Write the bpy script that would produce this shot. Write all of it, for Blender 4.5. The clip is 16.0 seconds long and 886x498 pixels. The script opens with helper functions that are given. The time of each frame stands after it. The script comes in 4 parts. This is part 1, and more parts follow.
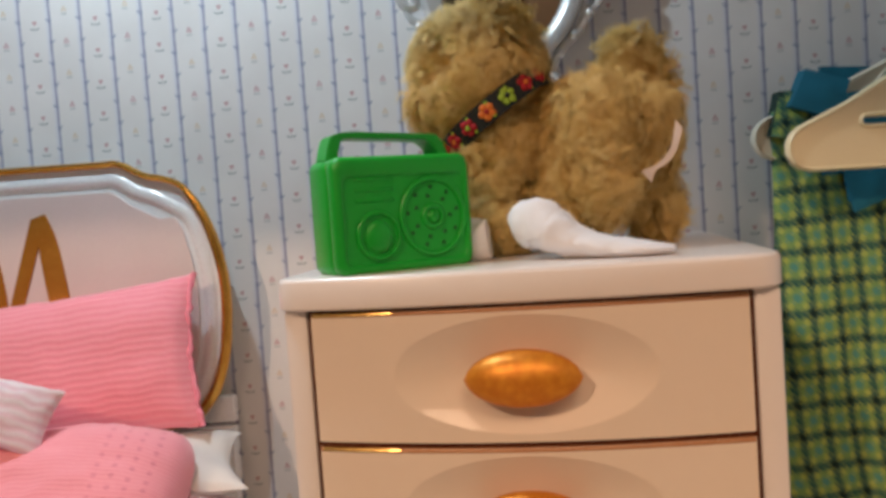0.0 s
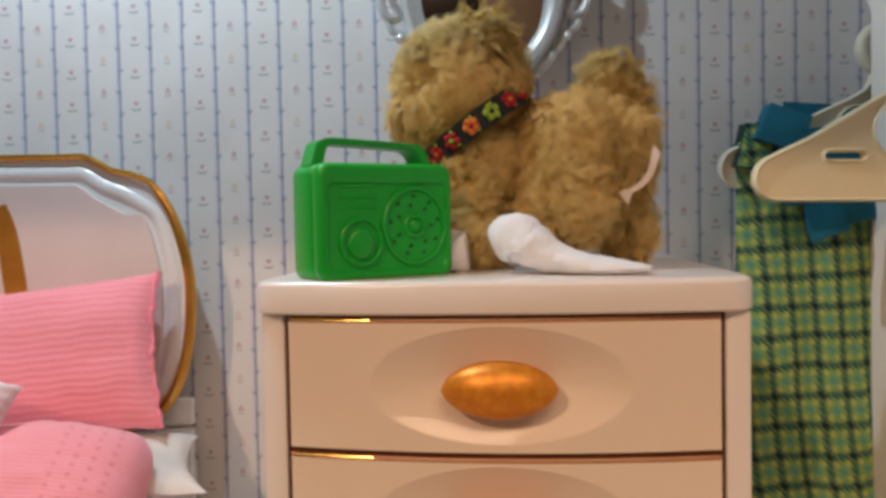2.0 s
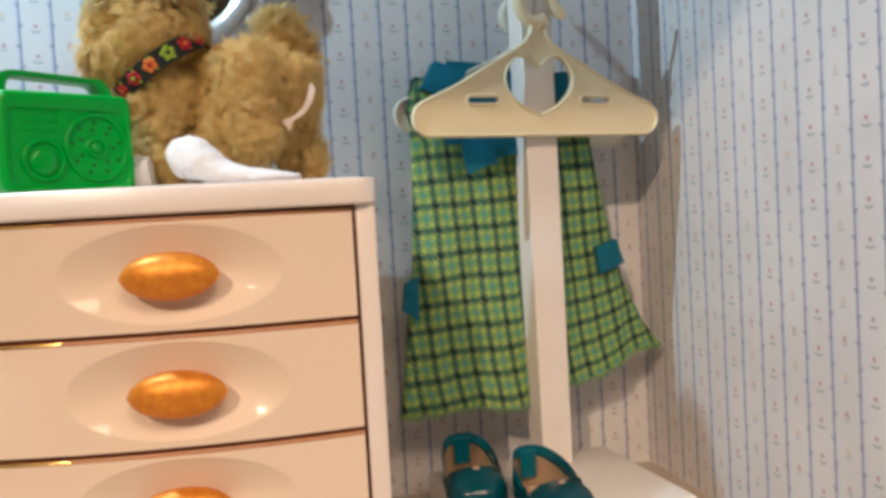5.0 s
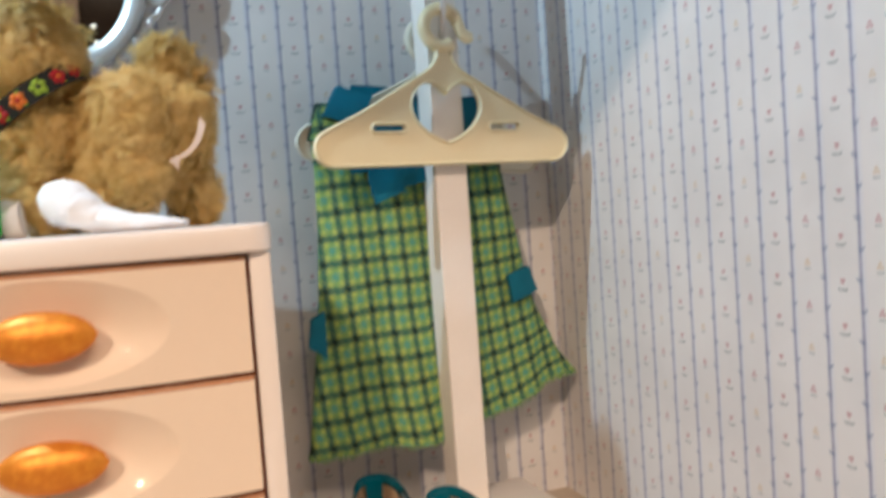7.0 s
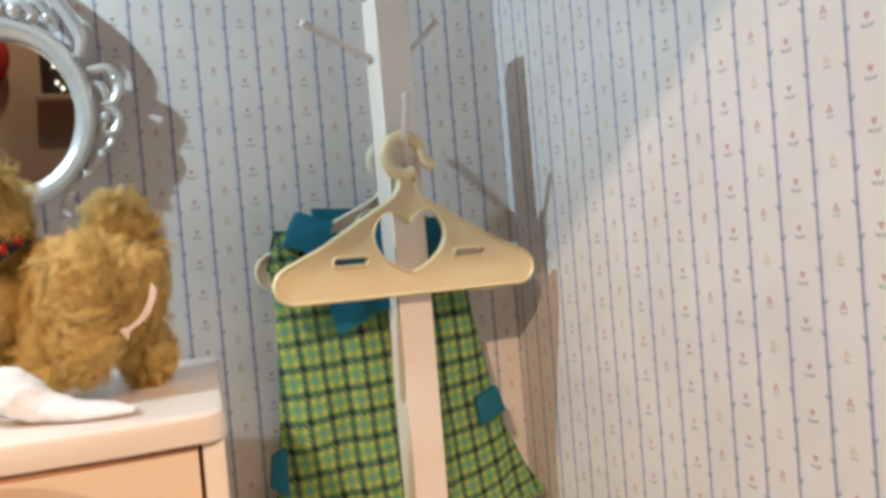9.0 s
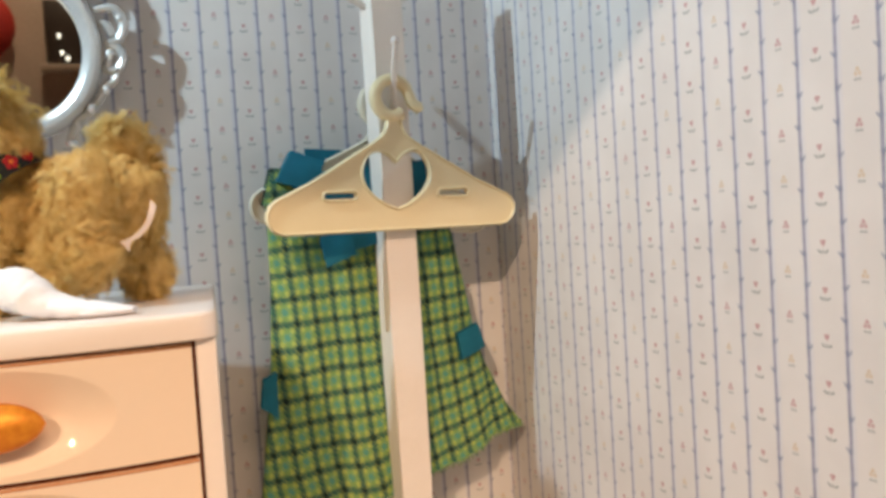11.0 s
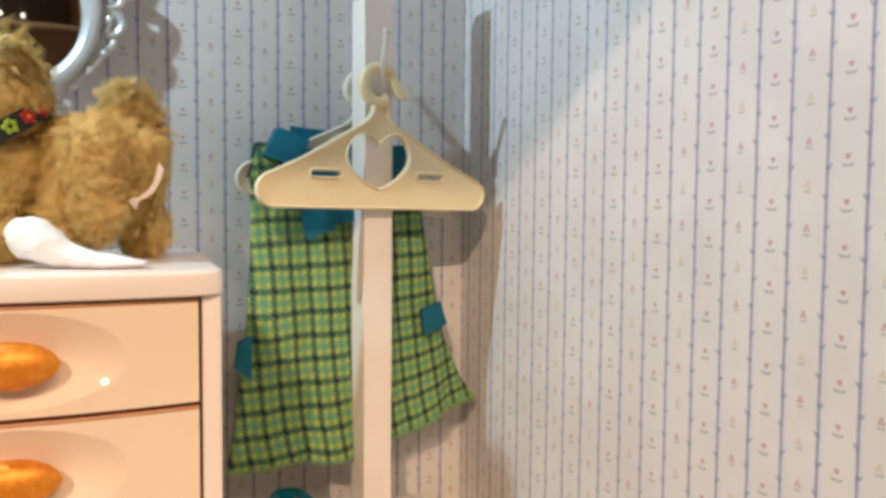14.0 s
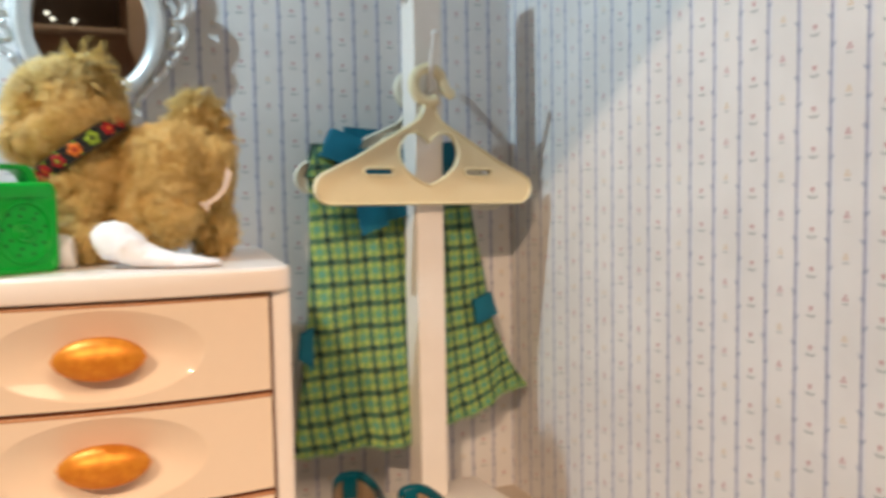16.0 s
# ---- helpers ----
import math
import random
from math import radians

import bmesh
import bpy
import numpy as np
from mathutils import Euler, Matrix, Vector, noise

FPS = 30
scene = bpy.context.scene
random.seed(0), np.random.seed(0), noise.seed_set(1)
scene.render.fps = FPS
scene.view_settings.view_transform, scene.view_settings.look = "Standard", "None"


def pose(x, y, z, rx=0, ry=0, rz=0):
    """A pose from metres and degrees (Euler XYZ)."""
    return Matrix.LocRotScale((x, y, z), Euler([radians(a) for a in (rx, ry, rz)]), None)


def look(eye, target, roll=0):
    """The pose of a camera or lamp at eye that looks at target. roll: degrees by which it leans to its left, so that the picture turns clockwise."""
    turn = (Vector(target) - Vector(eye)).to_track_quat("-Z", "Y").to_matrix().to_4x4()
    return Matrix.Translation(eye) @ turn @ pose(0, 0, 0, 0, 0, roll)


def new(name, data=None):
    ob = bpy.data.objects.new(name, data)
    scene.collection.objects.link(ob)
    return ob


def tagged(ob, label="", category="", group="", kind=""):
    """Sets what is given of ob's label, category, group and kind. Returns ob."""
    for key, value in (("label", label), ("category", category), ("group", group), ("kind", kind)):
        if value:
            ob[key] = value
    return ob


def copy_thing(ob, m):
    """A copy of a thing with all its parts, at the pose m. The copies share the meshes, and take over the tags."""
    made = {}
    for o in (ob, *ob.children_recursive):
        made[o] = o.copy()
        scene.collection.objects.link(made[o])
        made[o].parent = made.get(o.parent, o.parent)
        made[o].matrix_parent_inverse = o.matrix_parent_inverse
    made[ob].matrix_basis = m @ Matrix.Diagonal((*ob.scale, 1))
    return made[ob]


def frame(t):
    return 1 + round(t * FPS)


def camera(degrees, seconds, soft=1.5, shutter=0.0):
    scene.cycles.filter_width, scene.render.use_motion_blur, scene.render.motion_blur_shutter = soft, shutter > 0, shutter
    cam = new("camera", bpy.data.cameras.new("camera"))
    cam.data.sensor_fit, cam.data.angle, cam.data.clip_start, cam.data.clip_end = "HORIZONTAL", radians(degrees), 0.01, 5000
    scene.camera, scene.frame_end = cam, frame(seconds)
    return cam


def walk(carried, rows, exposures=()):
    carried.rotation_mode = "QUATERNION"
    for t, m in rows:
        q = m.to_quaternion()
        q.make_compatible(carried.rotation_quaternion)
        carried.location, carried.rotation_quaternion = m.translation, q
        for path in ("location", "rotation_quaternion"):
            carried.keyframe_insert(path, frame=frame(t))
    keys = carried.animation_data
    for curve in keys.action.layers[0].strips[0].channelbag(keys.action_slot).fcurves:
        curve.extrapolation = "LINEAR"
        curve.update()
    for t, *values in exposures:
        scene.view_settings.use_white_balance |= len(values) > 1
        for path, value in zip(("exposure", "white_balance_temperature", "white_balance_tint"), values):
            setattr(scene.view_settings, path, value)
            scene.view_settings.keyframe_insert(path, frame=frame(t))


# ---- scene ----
cam = camera(57.0, 16.0, soft=3.4, shutter=0.9)
# seconds, then metres and degrees
ROWS = [
    (0, 0.0045, -0.0060, 0.2488, 87.10, 4.04, 5.17),
    (0.5, -0.0011, -0.0099, 0.2511, 87.75, 2.52, 3.98),
    (1, -0.0055, -0.0075, 0.2465, 87.38, 1.62, 3.11),
    (1.5, -0.0071, -0.0070, 0.2465, 87.38, 1.31, 2.60),
    (2, -0.0096, -0.0101, 0.2483, 87.88, 1.10, 1.57),
    (2.5, -0.0121, -0.0117, 0.2448, 86.68, 1.20, -1.16),
    (3, -0.0030, -0.0465, 0.2469, 88.63, 1.37, -4.61),
    (3.5, 0.0118, -0.0689, 0.2286, 89.22, 2.17, -9.74),
    (4, 0.0240, -0.0836, 0.2236, 88.55, 2.32, -11.90),
    (4.2, 0.0296, -0.0937, 0.2193, 88.38, 2.76, -11.82),
    (6.3, 0.0579, -0.0896, 0.1926, 86.35, 3.35, -15.20),
    (6.5, 0.0591, -0.0851, 0.1998, 86.49, 3.36, -15.97),
    (7, 0.0614, -0.0748, 0.2245, 87.11, 4.07, -18.11),
    (7.5, 0.0621, -0.0714, 0.2447, 88.48, 4.60, -19.26),
    (8, 0.0599, -0.0754, 0.2833, 90.28, 4.08, -18.53),
    (8.2, 0.0674, -0.0774, 0.3015, 90.14, 3.94, -18.77),
    (8.5, 0.0707, -0.0692, 0.3050, 90.22, 5.06, -19.71),
    (9, 0.0744, -0.0624, 0.2955, 88.47, 4.79, -20.33),
    (9.2, 0.0738, -0.0633, 0.2894, 88.40, 4.73, -20.34),
    (11.3, 0.0728, -0.0974, 0.2591, 87.23, 3.50, -20.14),
    (11.5, 0.0762, -0.0973, 0.2550, 87.08, 3.84, -20.04),
    (12, 0.0758, -0.0994, 0.2490, 86.62, 2.13, -21.98),
    (12.5, 0.0633, -0.1090, 0.2488, 86.10, 1.55, -22.77),
    (13, 0.0432, -0.1092, 0.2530, 85.79, 0.36, -23.76),
    (13.5, 0.0365, -0.1145, 0.2568, 86.01, -0.09, -24.82),
    (14, 0.0261, -0.1202, 0.2602, 86.59, -0.48, -25.13),
    (14.5, 0.0256, -0.1227, 0.2580, 86.72, -0.96, -24.92),
    (15, 0.0218, -0.1262, 0.2586, 86.80, -0.88, -24.94),
    (15.5, 0.0156, -0.1248, 0.2552, 86.67, -0.84, -24.71),
    (15.8, 0.0130, -0.1344, 0.2608, 86.17, 0.32, -23.39),
    (16, 0.0113, -0.1405, 0.2642, 85.86, 1.00, -22.14),
    (16.1, 0.0099, -0.1437, 0.2659, 85.70, 1.37, -21.20),
]
walk(cam, [(row[0], pose(*row[1:])) for row in ROWS],
     [(0.0, -0.45, 6150, 9), (2.2, -0.46, 6050, 8), (3.0, -0.26, 5900, 5), (3.5, 0.04, 5950, 3), (4.0, 0.13, 5800, 2), (6.5, 0.29, 5150, 0), (7.5, 0.33, 5650, 1), (9.0, 0.32, 6100, 4), (11.5, 0.42, 6000, 3), (15.0, 0.42, 5850, 1), (16.0, 0.36, 5850, 1)])

# ---- world and lamps ----
world = bpy.data.worlds.new("world")
scene.world = world
world.use_nodes = True
world.node_tree.nodes["Background"].inputs[0].default_value = (1.0, 0.86, 0.72, 1)
world.node_tree.nodes["Background"].inputs[1].default_value = 0.045


def lamp(name, kind, eye, target, energy, colour, size):
    data = bpy.data.lights.new(name, kind)
    data.energy, data.color = energy, colour
    if kind == "AREA":
        data.size = size
    else:
        data.shadow_soft_size = size
    ob = new(name, data)
    ob.matrix_world = look(eye, target)
    return ob


# the small cool white lamp under the lid of the display, above the chest
small = lamp("display_lamp", "POINT", (-0.225, 0.333, 0.622), (0.1, 0.45, 0.2), 5.9, (0.75, 0.91, 1.0), 0.007)
# the warm spotlight of the shop, high in front of the display
spot = lamp("shop_spotlight", "SPOT", (-1.50, -2.45, 2.08), (0.05, 0.45, 0.22), 235, (1.0, 0.635, 0.395), 0.04)
spot.data.spot_size, spot.data.spot_blend = radians(50), 0.5
# added, unseen source: brightens the shop's far wall, which the mirror shows
wash = lamp("added_wall_wash", "SPOT", (-0.1, -2.45, 2.3), (-0.1, -3.2, 1.05), 24, (1.0, 0.74, 0.50), 0.04)
wash.data.spot_size, wash.data.spot_blend = radians(75), 0.6
# the shop's warm ceiling panel in front of the display
MID, TO = Vector((0.40, -1.42, 1.62)), Vector((0.0, 0.31, 0.165))
strip_light = lamp("shop_ceiling_panel", "AREA", MID, TO, 24, (1.0, 0.635, 0.395), 1.20)
strip_light.data.shape, strip_light.data.size_y = "RECTANGLE", 0.50
along = Vector((1.0, 0.0, 0.0))
away = MID - TO
away = (away - along * away.dot(along)).normalized()
strip_light.matrix_world = Matrix.Translation(MID) @ Matrix((along, away.cross(along), away)).transposed().to_4x4()


# ---- materials ----
class Net:
    """A node tree with short calls."""

    def __init__(self, name, made=None):
        self.mat = made or bpy.data.materials.new(name)
        self.mat.use_nodes = True
        self.tree = self.mat.node_tree
        self.shader = self.tree.nodes["Principled BSDF"]

    def node(self, kind, **values):
        n = self.tree.nodes.new(kind)
        for k, v in values.items():
            n.inputs[k].default_value = v
        return n

    def link(self, a, b):
        self.tree.links.new(a, b)

    def math(self, op, a, b=0.0, c=0.0):
        n = self.tree.nodes.new("ShaderNodeMath")
        n.operation = op
        for i, v in enumerate((a, b, c)):
            if isinstance(v, (int, float)):
                n.inputs[i].default_value = v
            else:
                self.link(v, n.inputs[i])
        return n.outputs[0]

    def mix(self, fac, a, b):
        n = self.tree.nodes.new("ShaderNodeMix")
        n.data_type = "RGBA"
        for i, v in ((0, fac), (6, a), (7, b)):
            if isinstance(v, (int, float)):
                n.inputs[i].default_value = v
            elif isinstance(v, tuple):
                n.inputs[i].default_value = (*v, 1)
            else:
                self.link(v, n.inputs[i])
        return n.outputs[2]

    def noise(self, scale, detail=3.0, rough=0.5, coords="Object"):
        n = self.node("ShaderNodeTexNoise", Scale=scale, Detail=detail, Roughness=rough)
        t = self.tree.nodes.new("ShaderNodeTexCoord")
        self.link(t.outputs[coords], n.inputs["Vector"])
        return n.outputs["Fac"]

    def ramp(self, x, lo, hi):
        n = self.tree.nodes.new("ShaderNodeMapRange")
        n.interpolation_type = "SMOOTHSTEP"
        self.link(x, n.inputs[0])
        n.inputs[1].default_value, n.inputs[2].default_value = lo, hi
        return n.outputs[0]

    def bump(self, height, strength, distance):
        n = self.node("ShaderNodeBump", Strength=strength, Distance=distance)
        self.link(height, n.inputs["Height"])
        self.link(n.outputs[0], self.shader.inputs["Normal"])

    def base(self, colour):
        if isinstance(colour, tuple):
            self.shader.inputs["Base Color"].default_value = (*colour, 1)
        else:
            self.link(colour, self.shader.inputs["Base Color"])


def plain(name, colour, dark, rough=0.5, metal=0.0, coarse=25, fine=600, bump=0.15, grain=0.0004, coat=0.0, film=0.12):
    """Paint, plastic, metal: two tones mixed at a coarse and a fine scale, with fine relief."""
    n = Net(name)
    big, small = n.noise(coarse, 4), n.noise(fine, 2)
    fac = n.math("ADD", n.math("MULTIPLY", big, 0.65), n.math("MULTIPLY", small, 0.35))
    n.base(n.mix(n.ramp(fac, 0.3, 0.7), dark, colour))
    n.link(n.math("MULTIPLY_ADD", small, 0.12, rough - 0.06), n.shader.inputs["Roughness"])
    n.shader.inputs["Metallic"].default_value = metal
    n.shader.inputs["Coat Weight"].default_value = coat
    n.shader.inputs["Coat Roughness"].default_value = film
    n.bump(small, bump, grain)
    return n.mat


def wallpaper(name, pitch, phase, hearts_at, flowers_at):
    """Printed paper: blue vine stripes with leaf nodes; between them, turn by turn, columns of red tulips and columns of small red and yellow flowers."""
    n = Net(name)
    t = n.tree.nodes.new("ShaderNodeTexCoord")
    s = n.node("ShaderNodeSeparateXYZ")
    n.link(t.outputs["Object"], s.inputs[0])
    x0, z = s.outputs[0], s.outputs[2]
    x = n.math("ADD", x0, n.math("MULTIPLY_ADD", n.noise(60, 2), 0.0008, -0.0004))
    u = n.math("DIVIDE", n.math("SUBTRACT", x, phase), pitch)
    cell = n.math("FLOOR", u)
    fx = n.math("MULTIPLY", n.math("SUBTRACT", n.math("FRACT", u), 0.5), pitch)   # metres from the column's middle
    ax = n.math("ABSOLUTE", fx)
    edge = n.math("SUBTRACT", pitch / 2, ax)                                        # metres from the stripe
    odd = n.math("ABSOLUTE", n.math("MODULO", cell, 2.0))
    paper = n.mix(n.ramp(n.noise(18, 4), 0.35, 0.65), (0.715, 0.69, 0.675), (0.775, 0.75, 0.735))
    paper = n.mix(n.math("MULTIPLY", n.noise(420, 3), 0.10), paper, (0.60, 0.58, 0.57))
    # a pale wash beside the stripe, on one side only
    wash = n.math("MULTIPLY", n.ramp(edge, 0.0040, 0.0016), n.math("GREATER_THAN", fx, 0.0))
    col = n.mix(n.math("MULTIPLY", wash, 0.22), paper, (0.50, 0.56, 0.78))
    line = n.ramp(edge, 0.00125, 0.00055)
    ink = n.mix(n.ramp(n.noise(260, 2), 0.35, 0.65), (0.20, 0.205, 0.33), (0.29, 0.295, 0.43))
    col = n.mix(n.math("MULTIPLY", line, 0.80), col, ink)

    def blob(cx, cz, rx, rz):
        """One where (cx, cz) lies in the ellipse."""
        dx = n.math("DIVIDE", cx, rx)
        dz = n.math("DIVIDE", cz, rz)
        d = n.math("SQRT", n.math("ADD", n.math("MULTIPLY", dx, dx), n.math("MULTIPLY", dz, dz)))
        return n.ramp(d, 1.15, 0.7)

    def rows(offset, step):
        v = n.math("DIVIDE", n.math("SUBTRACT", z, offset), step)
        return n.math("MULTIPLY", n.math("SUBTRACT", n.math("FRACT", v), 0.5), step), n.math("FLOOR", v)

    # leaf nodes on the stripes, turn by turn to both sides
    for side, off in ((1, 0.0095), (-1, 0.0236)):
        fz, _ = rows(off, 0.0282)
        d = n.math("ADD", edge, -0.0014)
        sign = n.math("GREATER_THAN", n.math("MULTIPLY", fx, float(side)), 0.0)
        leaf = n.math("MULTIPLY", blob(d, n.math("SUBTRACT", fz, n.math("MULTIPLY", d, 0.9)), 0.0015, 0.0010), sign)
        knot = blob(edge, fz, 0.0014, 0.0014)
        col = n.mix(n.math("MULTIPLY", n.math("MAXIMUM", leaf, n.math("MULTIPLY", knot, 0.6)), 0.62), col, (0.17, 0.20, 0.33))
    # tulips over a bow of two leaves, and smaller flowers, red and yellow in turn
    for parity, off in ((0, hearts_at), (1, flowers_at)):
        fz, row = rows(off, 0.0208)
        here = n.math("COMPARE", odd, float(parity), 0.1)
        if parity:
            turn = n.math("LESS_THAN", n.math("ABSOLUTE", n.math("MODULO", row, 2.0)), 0.5)
            flower = n.mix(turn, (0.44, 0.14, 0.18), (0.62, 0.46, 0.27))
            bloom = n.math("MAXIMUM", blob(fx, n.math("ADD", fz, -0.0012), 0.0010, 0.0010), blob(n.math("SUBTRACT", ax, 0.0010), n.math("ADD", fz, 0.0006), 0.0009, 0.0010))
            leaves = n.math("MULTIPLY", blob(n.math("SUBTRACT", ax, 0.0010), n.math("ADD", fz, 0.0030), 0.0011, 0.0007), 0.7)
        else:
            flower = (0.44, 0.13, 0.16)
            bloom = n.math("MAXIMUM", blob(n.math("SUBTRACT", ax, 0.0007), n.math("ADD", fz, -0.0018), 0.0009, 0.0009), blob(fx, n.math("ADD", fz, -0.0008), 0.0010, 0.0011))
            stalk = blob(fx, n.math("ADD", fz, 0.0026), 0.0005, 0.0010)
            leaves = n.math("MAXIMUM", stalk, blob(n.math("SUBTRACT", ax, 0.0019), n.math("ADD", fz, n.math("MULTIPLY_ADD", ax, -0.5, 0.0036)), 0.0014, 0.0007))
        col = n.mix(n.math("MULTIPLY", n.math("MULTIPLY", leaves, here), 0.74), col, (0.24, 0.27, 0.27))
        col = n.mix(n.math("MULTIPLY", n.math("MULTIPLY", bloom, here), 0.64), col, flower)
    n.base(col)
    n.shader.inputs["Roughness"].default_value = 0.75
    n.bump(n.noise(900, 2), 0.1, 0.0003)
    return n.mat


def plaid(name):
    """Woven check on the cloth's own UV in metres: yellow ground, teal squares, dark green lines with stepped twill edges."""
    n = Net(name)
    t = n.tree.nodes.new("ShaderNodeTexCoord")
    s = n.node("ShaderNodeSeparateXYZ")
    n.link(t.outputs["UV"], s.inputs[0])
    across, down = 0.0142, 0.0177
    slack = n.math("MULTIPLY_ADD", n.noise(30, 2), 0.20, -0.10)
    u = n.math("ADD", n.math("DIVIDE", s.outputs[0], across), slack)
    v = n.math("ADD", n.math("DIVIDE", s.outputs[1], down), slack)
    twill = n.math("FRACT", n.math("MULTIPLY", n.math("ADD", u, v), 4.0))
    step = n.math("MULTIPLY_ADD", twill, 0.16, -0.08)

    def away(f, middle):
        """How far f lies from the middle of its cell, with stepped edges."""
        return n.math("ABSOLUTE", n.math("SUBTRACT", n.math("FRACT", n.math("ADD", n.math("ADD", f, step), 0.5 - middle)), 0.5))

    def band(f, middle, half):
        return n.ramp(away(f, middle), half + 0.035, half - 0.035)

    thread = n.noise(900, 2)
    ground = n.mix(n.ramp(thread, 0.35, 0.65), (0.32, 0.40, 0.085), (0.43, 0.50, 0.13))
    tu, tv = band(u, 0.5, 0.14), band(v, 0.5, 0.14)
    du, dv = band(u, 0.0, 0.14), band(v, 0.0, 0.135)
    col = n.mix(n.math("MULTIPLY", n.math("MAXIMUM", tu, tv), 0.70), ground, (0.13, 0.29, 0.11))
    col = n.mix(n.math("MULTIPLY", n.math("MULTIPLY", tu, tv), 0.85), col, (0.075, 0.28, 0.26))
    dark = n.math("MULTIPLY", n.math("MAXIMUM", du, dv), n.math("MULTIPLY_ADD", n.math("GREATER_THAN", twill, 0.5), 0.24, 0.68))
    col = n.mix(dark, col, (0.008, 0.078, 0.088))
    col = n.mix(n.math("MULTIPLY", n.math("MULTIPLY", du, dv), 0.92), col, (0.005, 0.022, 0.024))
    n.shader.inputs["Specular IOR Level"].default_value = 0.2
    n.base(col)
    n.shader.inputs["Roughness"].default_value = 0.85
    n.shader.inputs["Sheen Weight"].default_value = 0.03
    n.bump(n.noise(1500, 2), 0.3, 0.0004)
    return n.mat


def ribbed(name, colour, dark, step, relief=0.17):
    """Soft cloth with woven ribs."""
    n = Net(name)
    t = n.tree.nodes.new("ShaderNodeTexCoord")
    s = n.node("ShaderNodeSeparateXYZ")
    n.link(t.outputs["UV"], s.inputs[0])
    wob = n.math("MULTIPLY", n.noise(40, 2), 0.0025)
    v = n.math("DIVIDE", n.math("ADD", s.outputs[1], wob), step)
    rib = n.math("ABSOLUTE", n.math("SUBTRACT", n.math("FRACT", v), 0.5))
    fac = n.math("ADD", n.math("MULTIPLY", n.ramp(rib, 0.05, 0.45), 0.6), n.math("MULTIPLY", n.noise(300, 3), 0.5))
    n.base(n.mix(fac, dark, colour))
    n.shader.inputs["Roughness"].default_value = 0.9
    n.shader.inputs["Sheen Weight"].default_value = 0.3
    n.bump(n.math("ADD", n.ramp(rib, 0.0, 0.5), n.math("MULTIPLY", n.noise(420, 3), 0.9)), relief, 0.0010)
    return n.mat


def eyelet_knit(name, colour, dark, width):
    """Fine knit with columns of small eyelets along one end."""
    mat = ribbed(name, colour, dark, 0.0024, 0.16)
    n = Net(name, mat)
    knit = n.shader.inputs["Base Color"].links[0].from_socket
    t = n.tree.nodes.new("ShaderNodeTexCoord")
    s = n.node("ShaderNodeSeparateXYZ")
    n.link(t.outputs["UV"], s.inputs[0])
    fu = n.math("SUBTRACT", n.math("FRACT", n.math("DIVIDE", s.outputs[0], 0.0085)), 0.5)
    fv = n.math("SUBTRACT", n.math("FRACT", n.math("ADD", n.math("DIVIDE", s.outputs[1], 0.0062), n.math("MULTIPLY", n.noise(90, 2), 0.5))), 0.5)
    d = n.math("SQRT", n.math("ADD", n.math("MULTIPLY", fu, fu), n.math("MULTIPLY", n.math("MULTIPLY", fv, fv), 0.6)))
    zone = n.math("MULTIPLY", n.ramp(s.outputs[0], width * 0.70, width * 0.76), n.ramp(s.outputs[0], width * 0.95, width * 0.91))
    n.base(n.mix(n.math("MULTIPLY", n.math("MULTIPLY", n.ramp(d, 0.22, 0.10), zone), 0.4), knit, (0.60, 0.14, 0.20)))
    return mat


def fur_material():
    """Golden mohair: thin strands that let light through."""
    n = Net("golden_mohair")
    g = n.tree.nodes.new("ShaderNodeNewGeometry")
    tone = n.math("ADD", n.math("MULTIPLY", g.outputs["Random Per Island"], 0.25), n.math("MULTIPLY", n.noise(260, 3), 0.9))
    colour = n.mix(n.ramp(tone, 0.15, 0.8), (0.64, 0.42, 0.11), (0.90, 0.71, 0.30))
    n.base(colour)
    n.shader.inputs["Roughness"].default_value = 0.55
    thin = n.tree.nodes.new("ShaderNodeBsdfTranslucent")
    n.link(colour, thin.inputs["Color"])
    both = n.node("ShaderNodeMixShader", Fac=0.25)
    n.link(n.shader.outputs[0], both.inputs[1])
    n.link(thin.outputs[0], both.inputs[2])
    n.link(both.outputs[0], n.tree.nodes["Material Output"].inputs["Surface"])
    return n.mat


M = {}
M["paper_back"] = wallpaper("striped_flower_wallpaper", 0.02079, -0.5151, 0.0030, 0.0119)
M["paper_side"] = wallpaper("striped_flower_wallpaper_side", 0.0216, 0.0210, -0.0003, 0.0088)
M["cream"] = plain("cream_lacquer", (0.85, 0.77, 0.72), (0.835, 0.755, 0.705), rough=0.34, coarse=6, fine=200, bump=0.01, coat=0.5, film=0.25)
M["drawer"] = plain("peach_cream_lacquer", (0.86, 0.71, 0.565), (0.845, 0.695, 0.55), rough=0.5, coarse=6, fine=200, bump=0.01, coat=0.6, film=0.02)
M["stand"] = plain("white_painted_wood", (0.88, 0.81, 0.75), (0.83, 0.76, 0.69), rough=0.5, coarse=30, bump=0.2)
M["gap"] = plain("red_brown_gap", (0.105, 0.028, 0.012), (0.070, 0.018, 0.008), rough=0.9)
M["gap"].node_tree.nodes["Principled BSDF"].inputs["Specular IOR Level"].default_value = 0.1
M["gold"] = plain("gold_leaf_paint", (0.82, 0.33, 0.025), (0.68, 0.22, 0.012), rough=0.43, metal=0.42, coarse=160, fine=330, bump=0.12, grain=0.0005)
# bright gold for the drawer trim's painted glint, and for the lamp holders
M["gold_edge"] = plain("pale_gold_metal", (0.86, 0.62, 0.22), (0.66, 0.40, 0.12), rough=0.22, metal=0.9, coarse=60, bump=0.02)
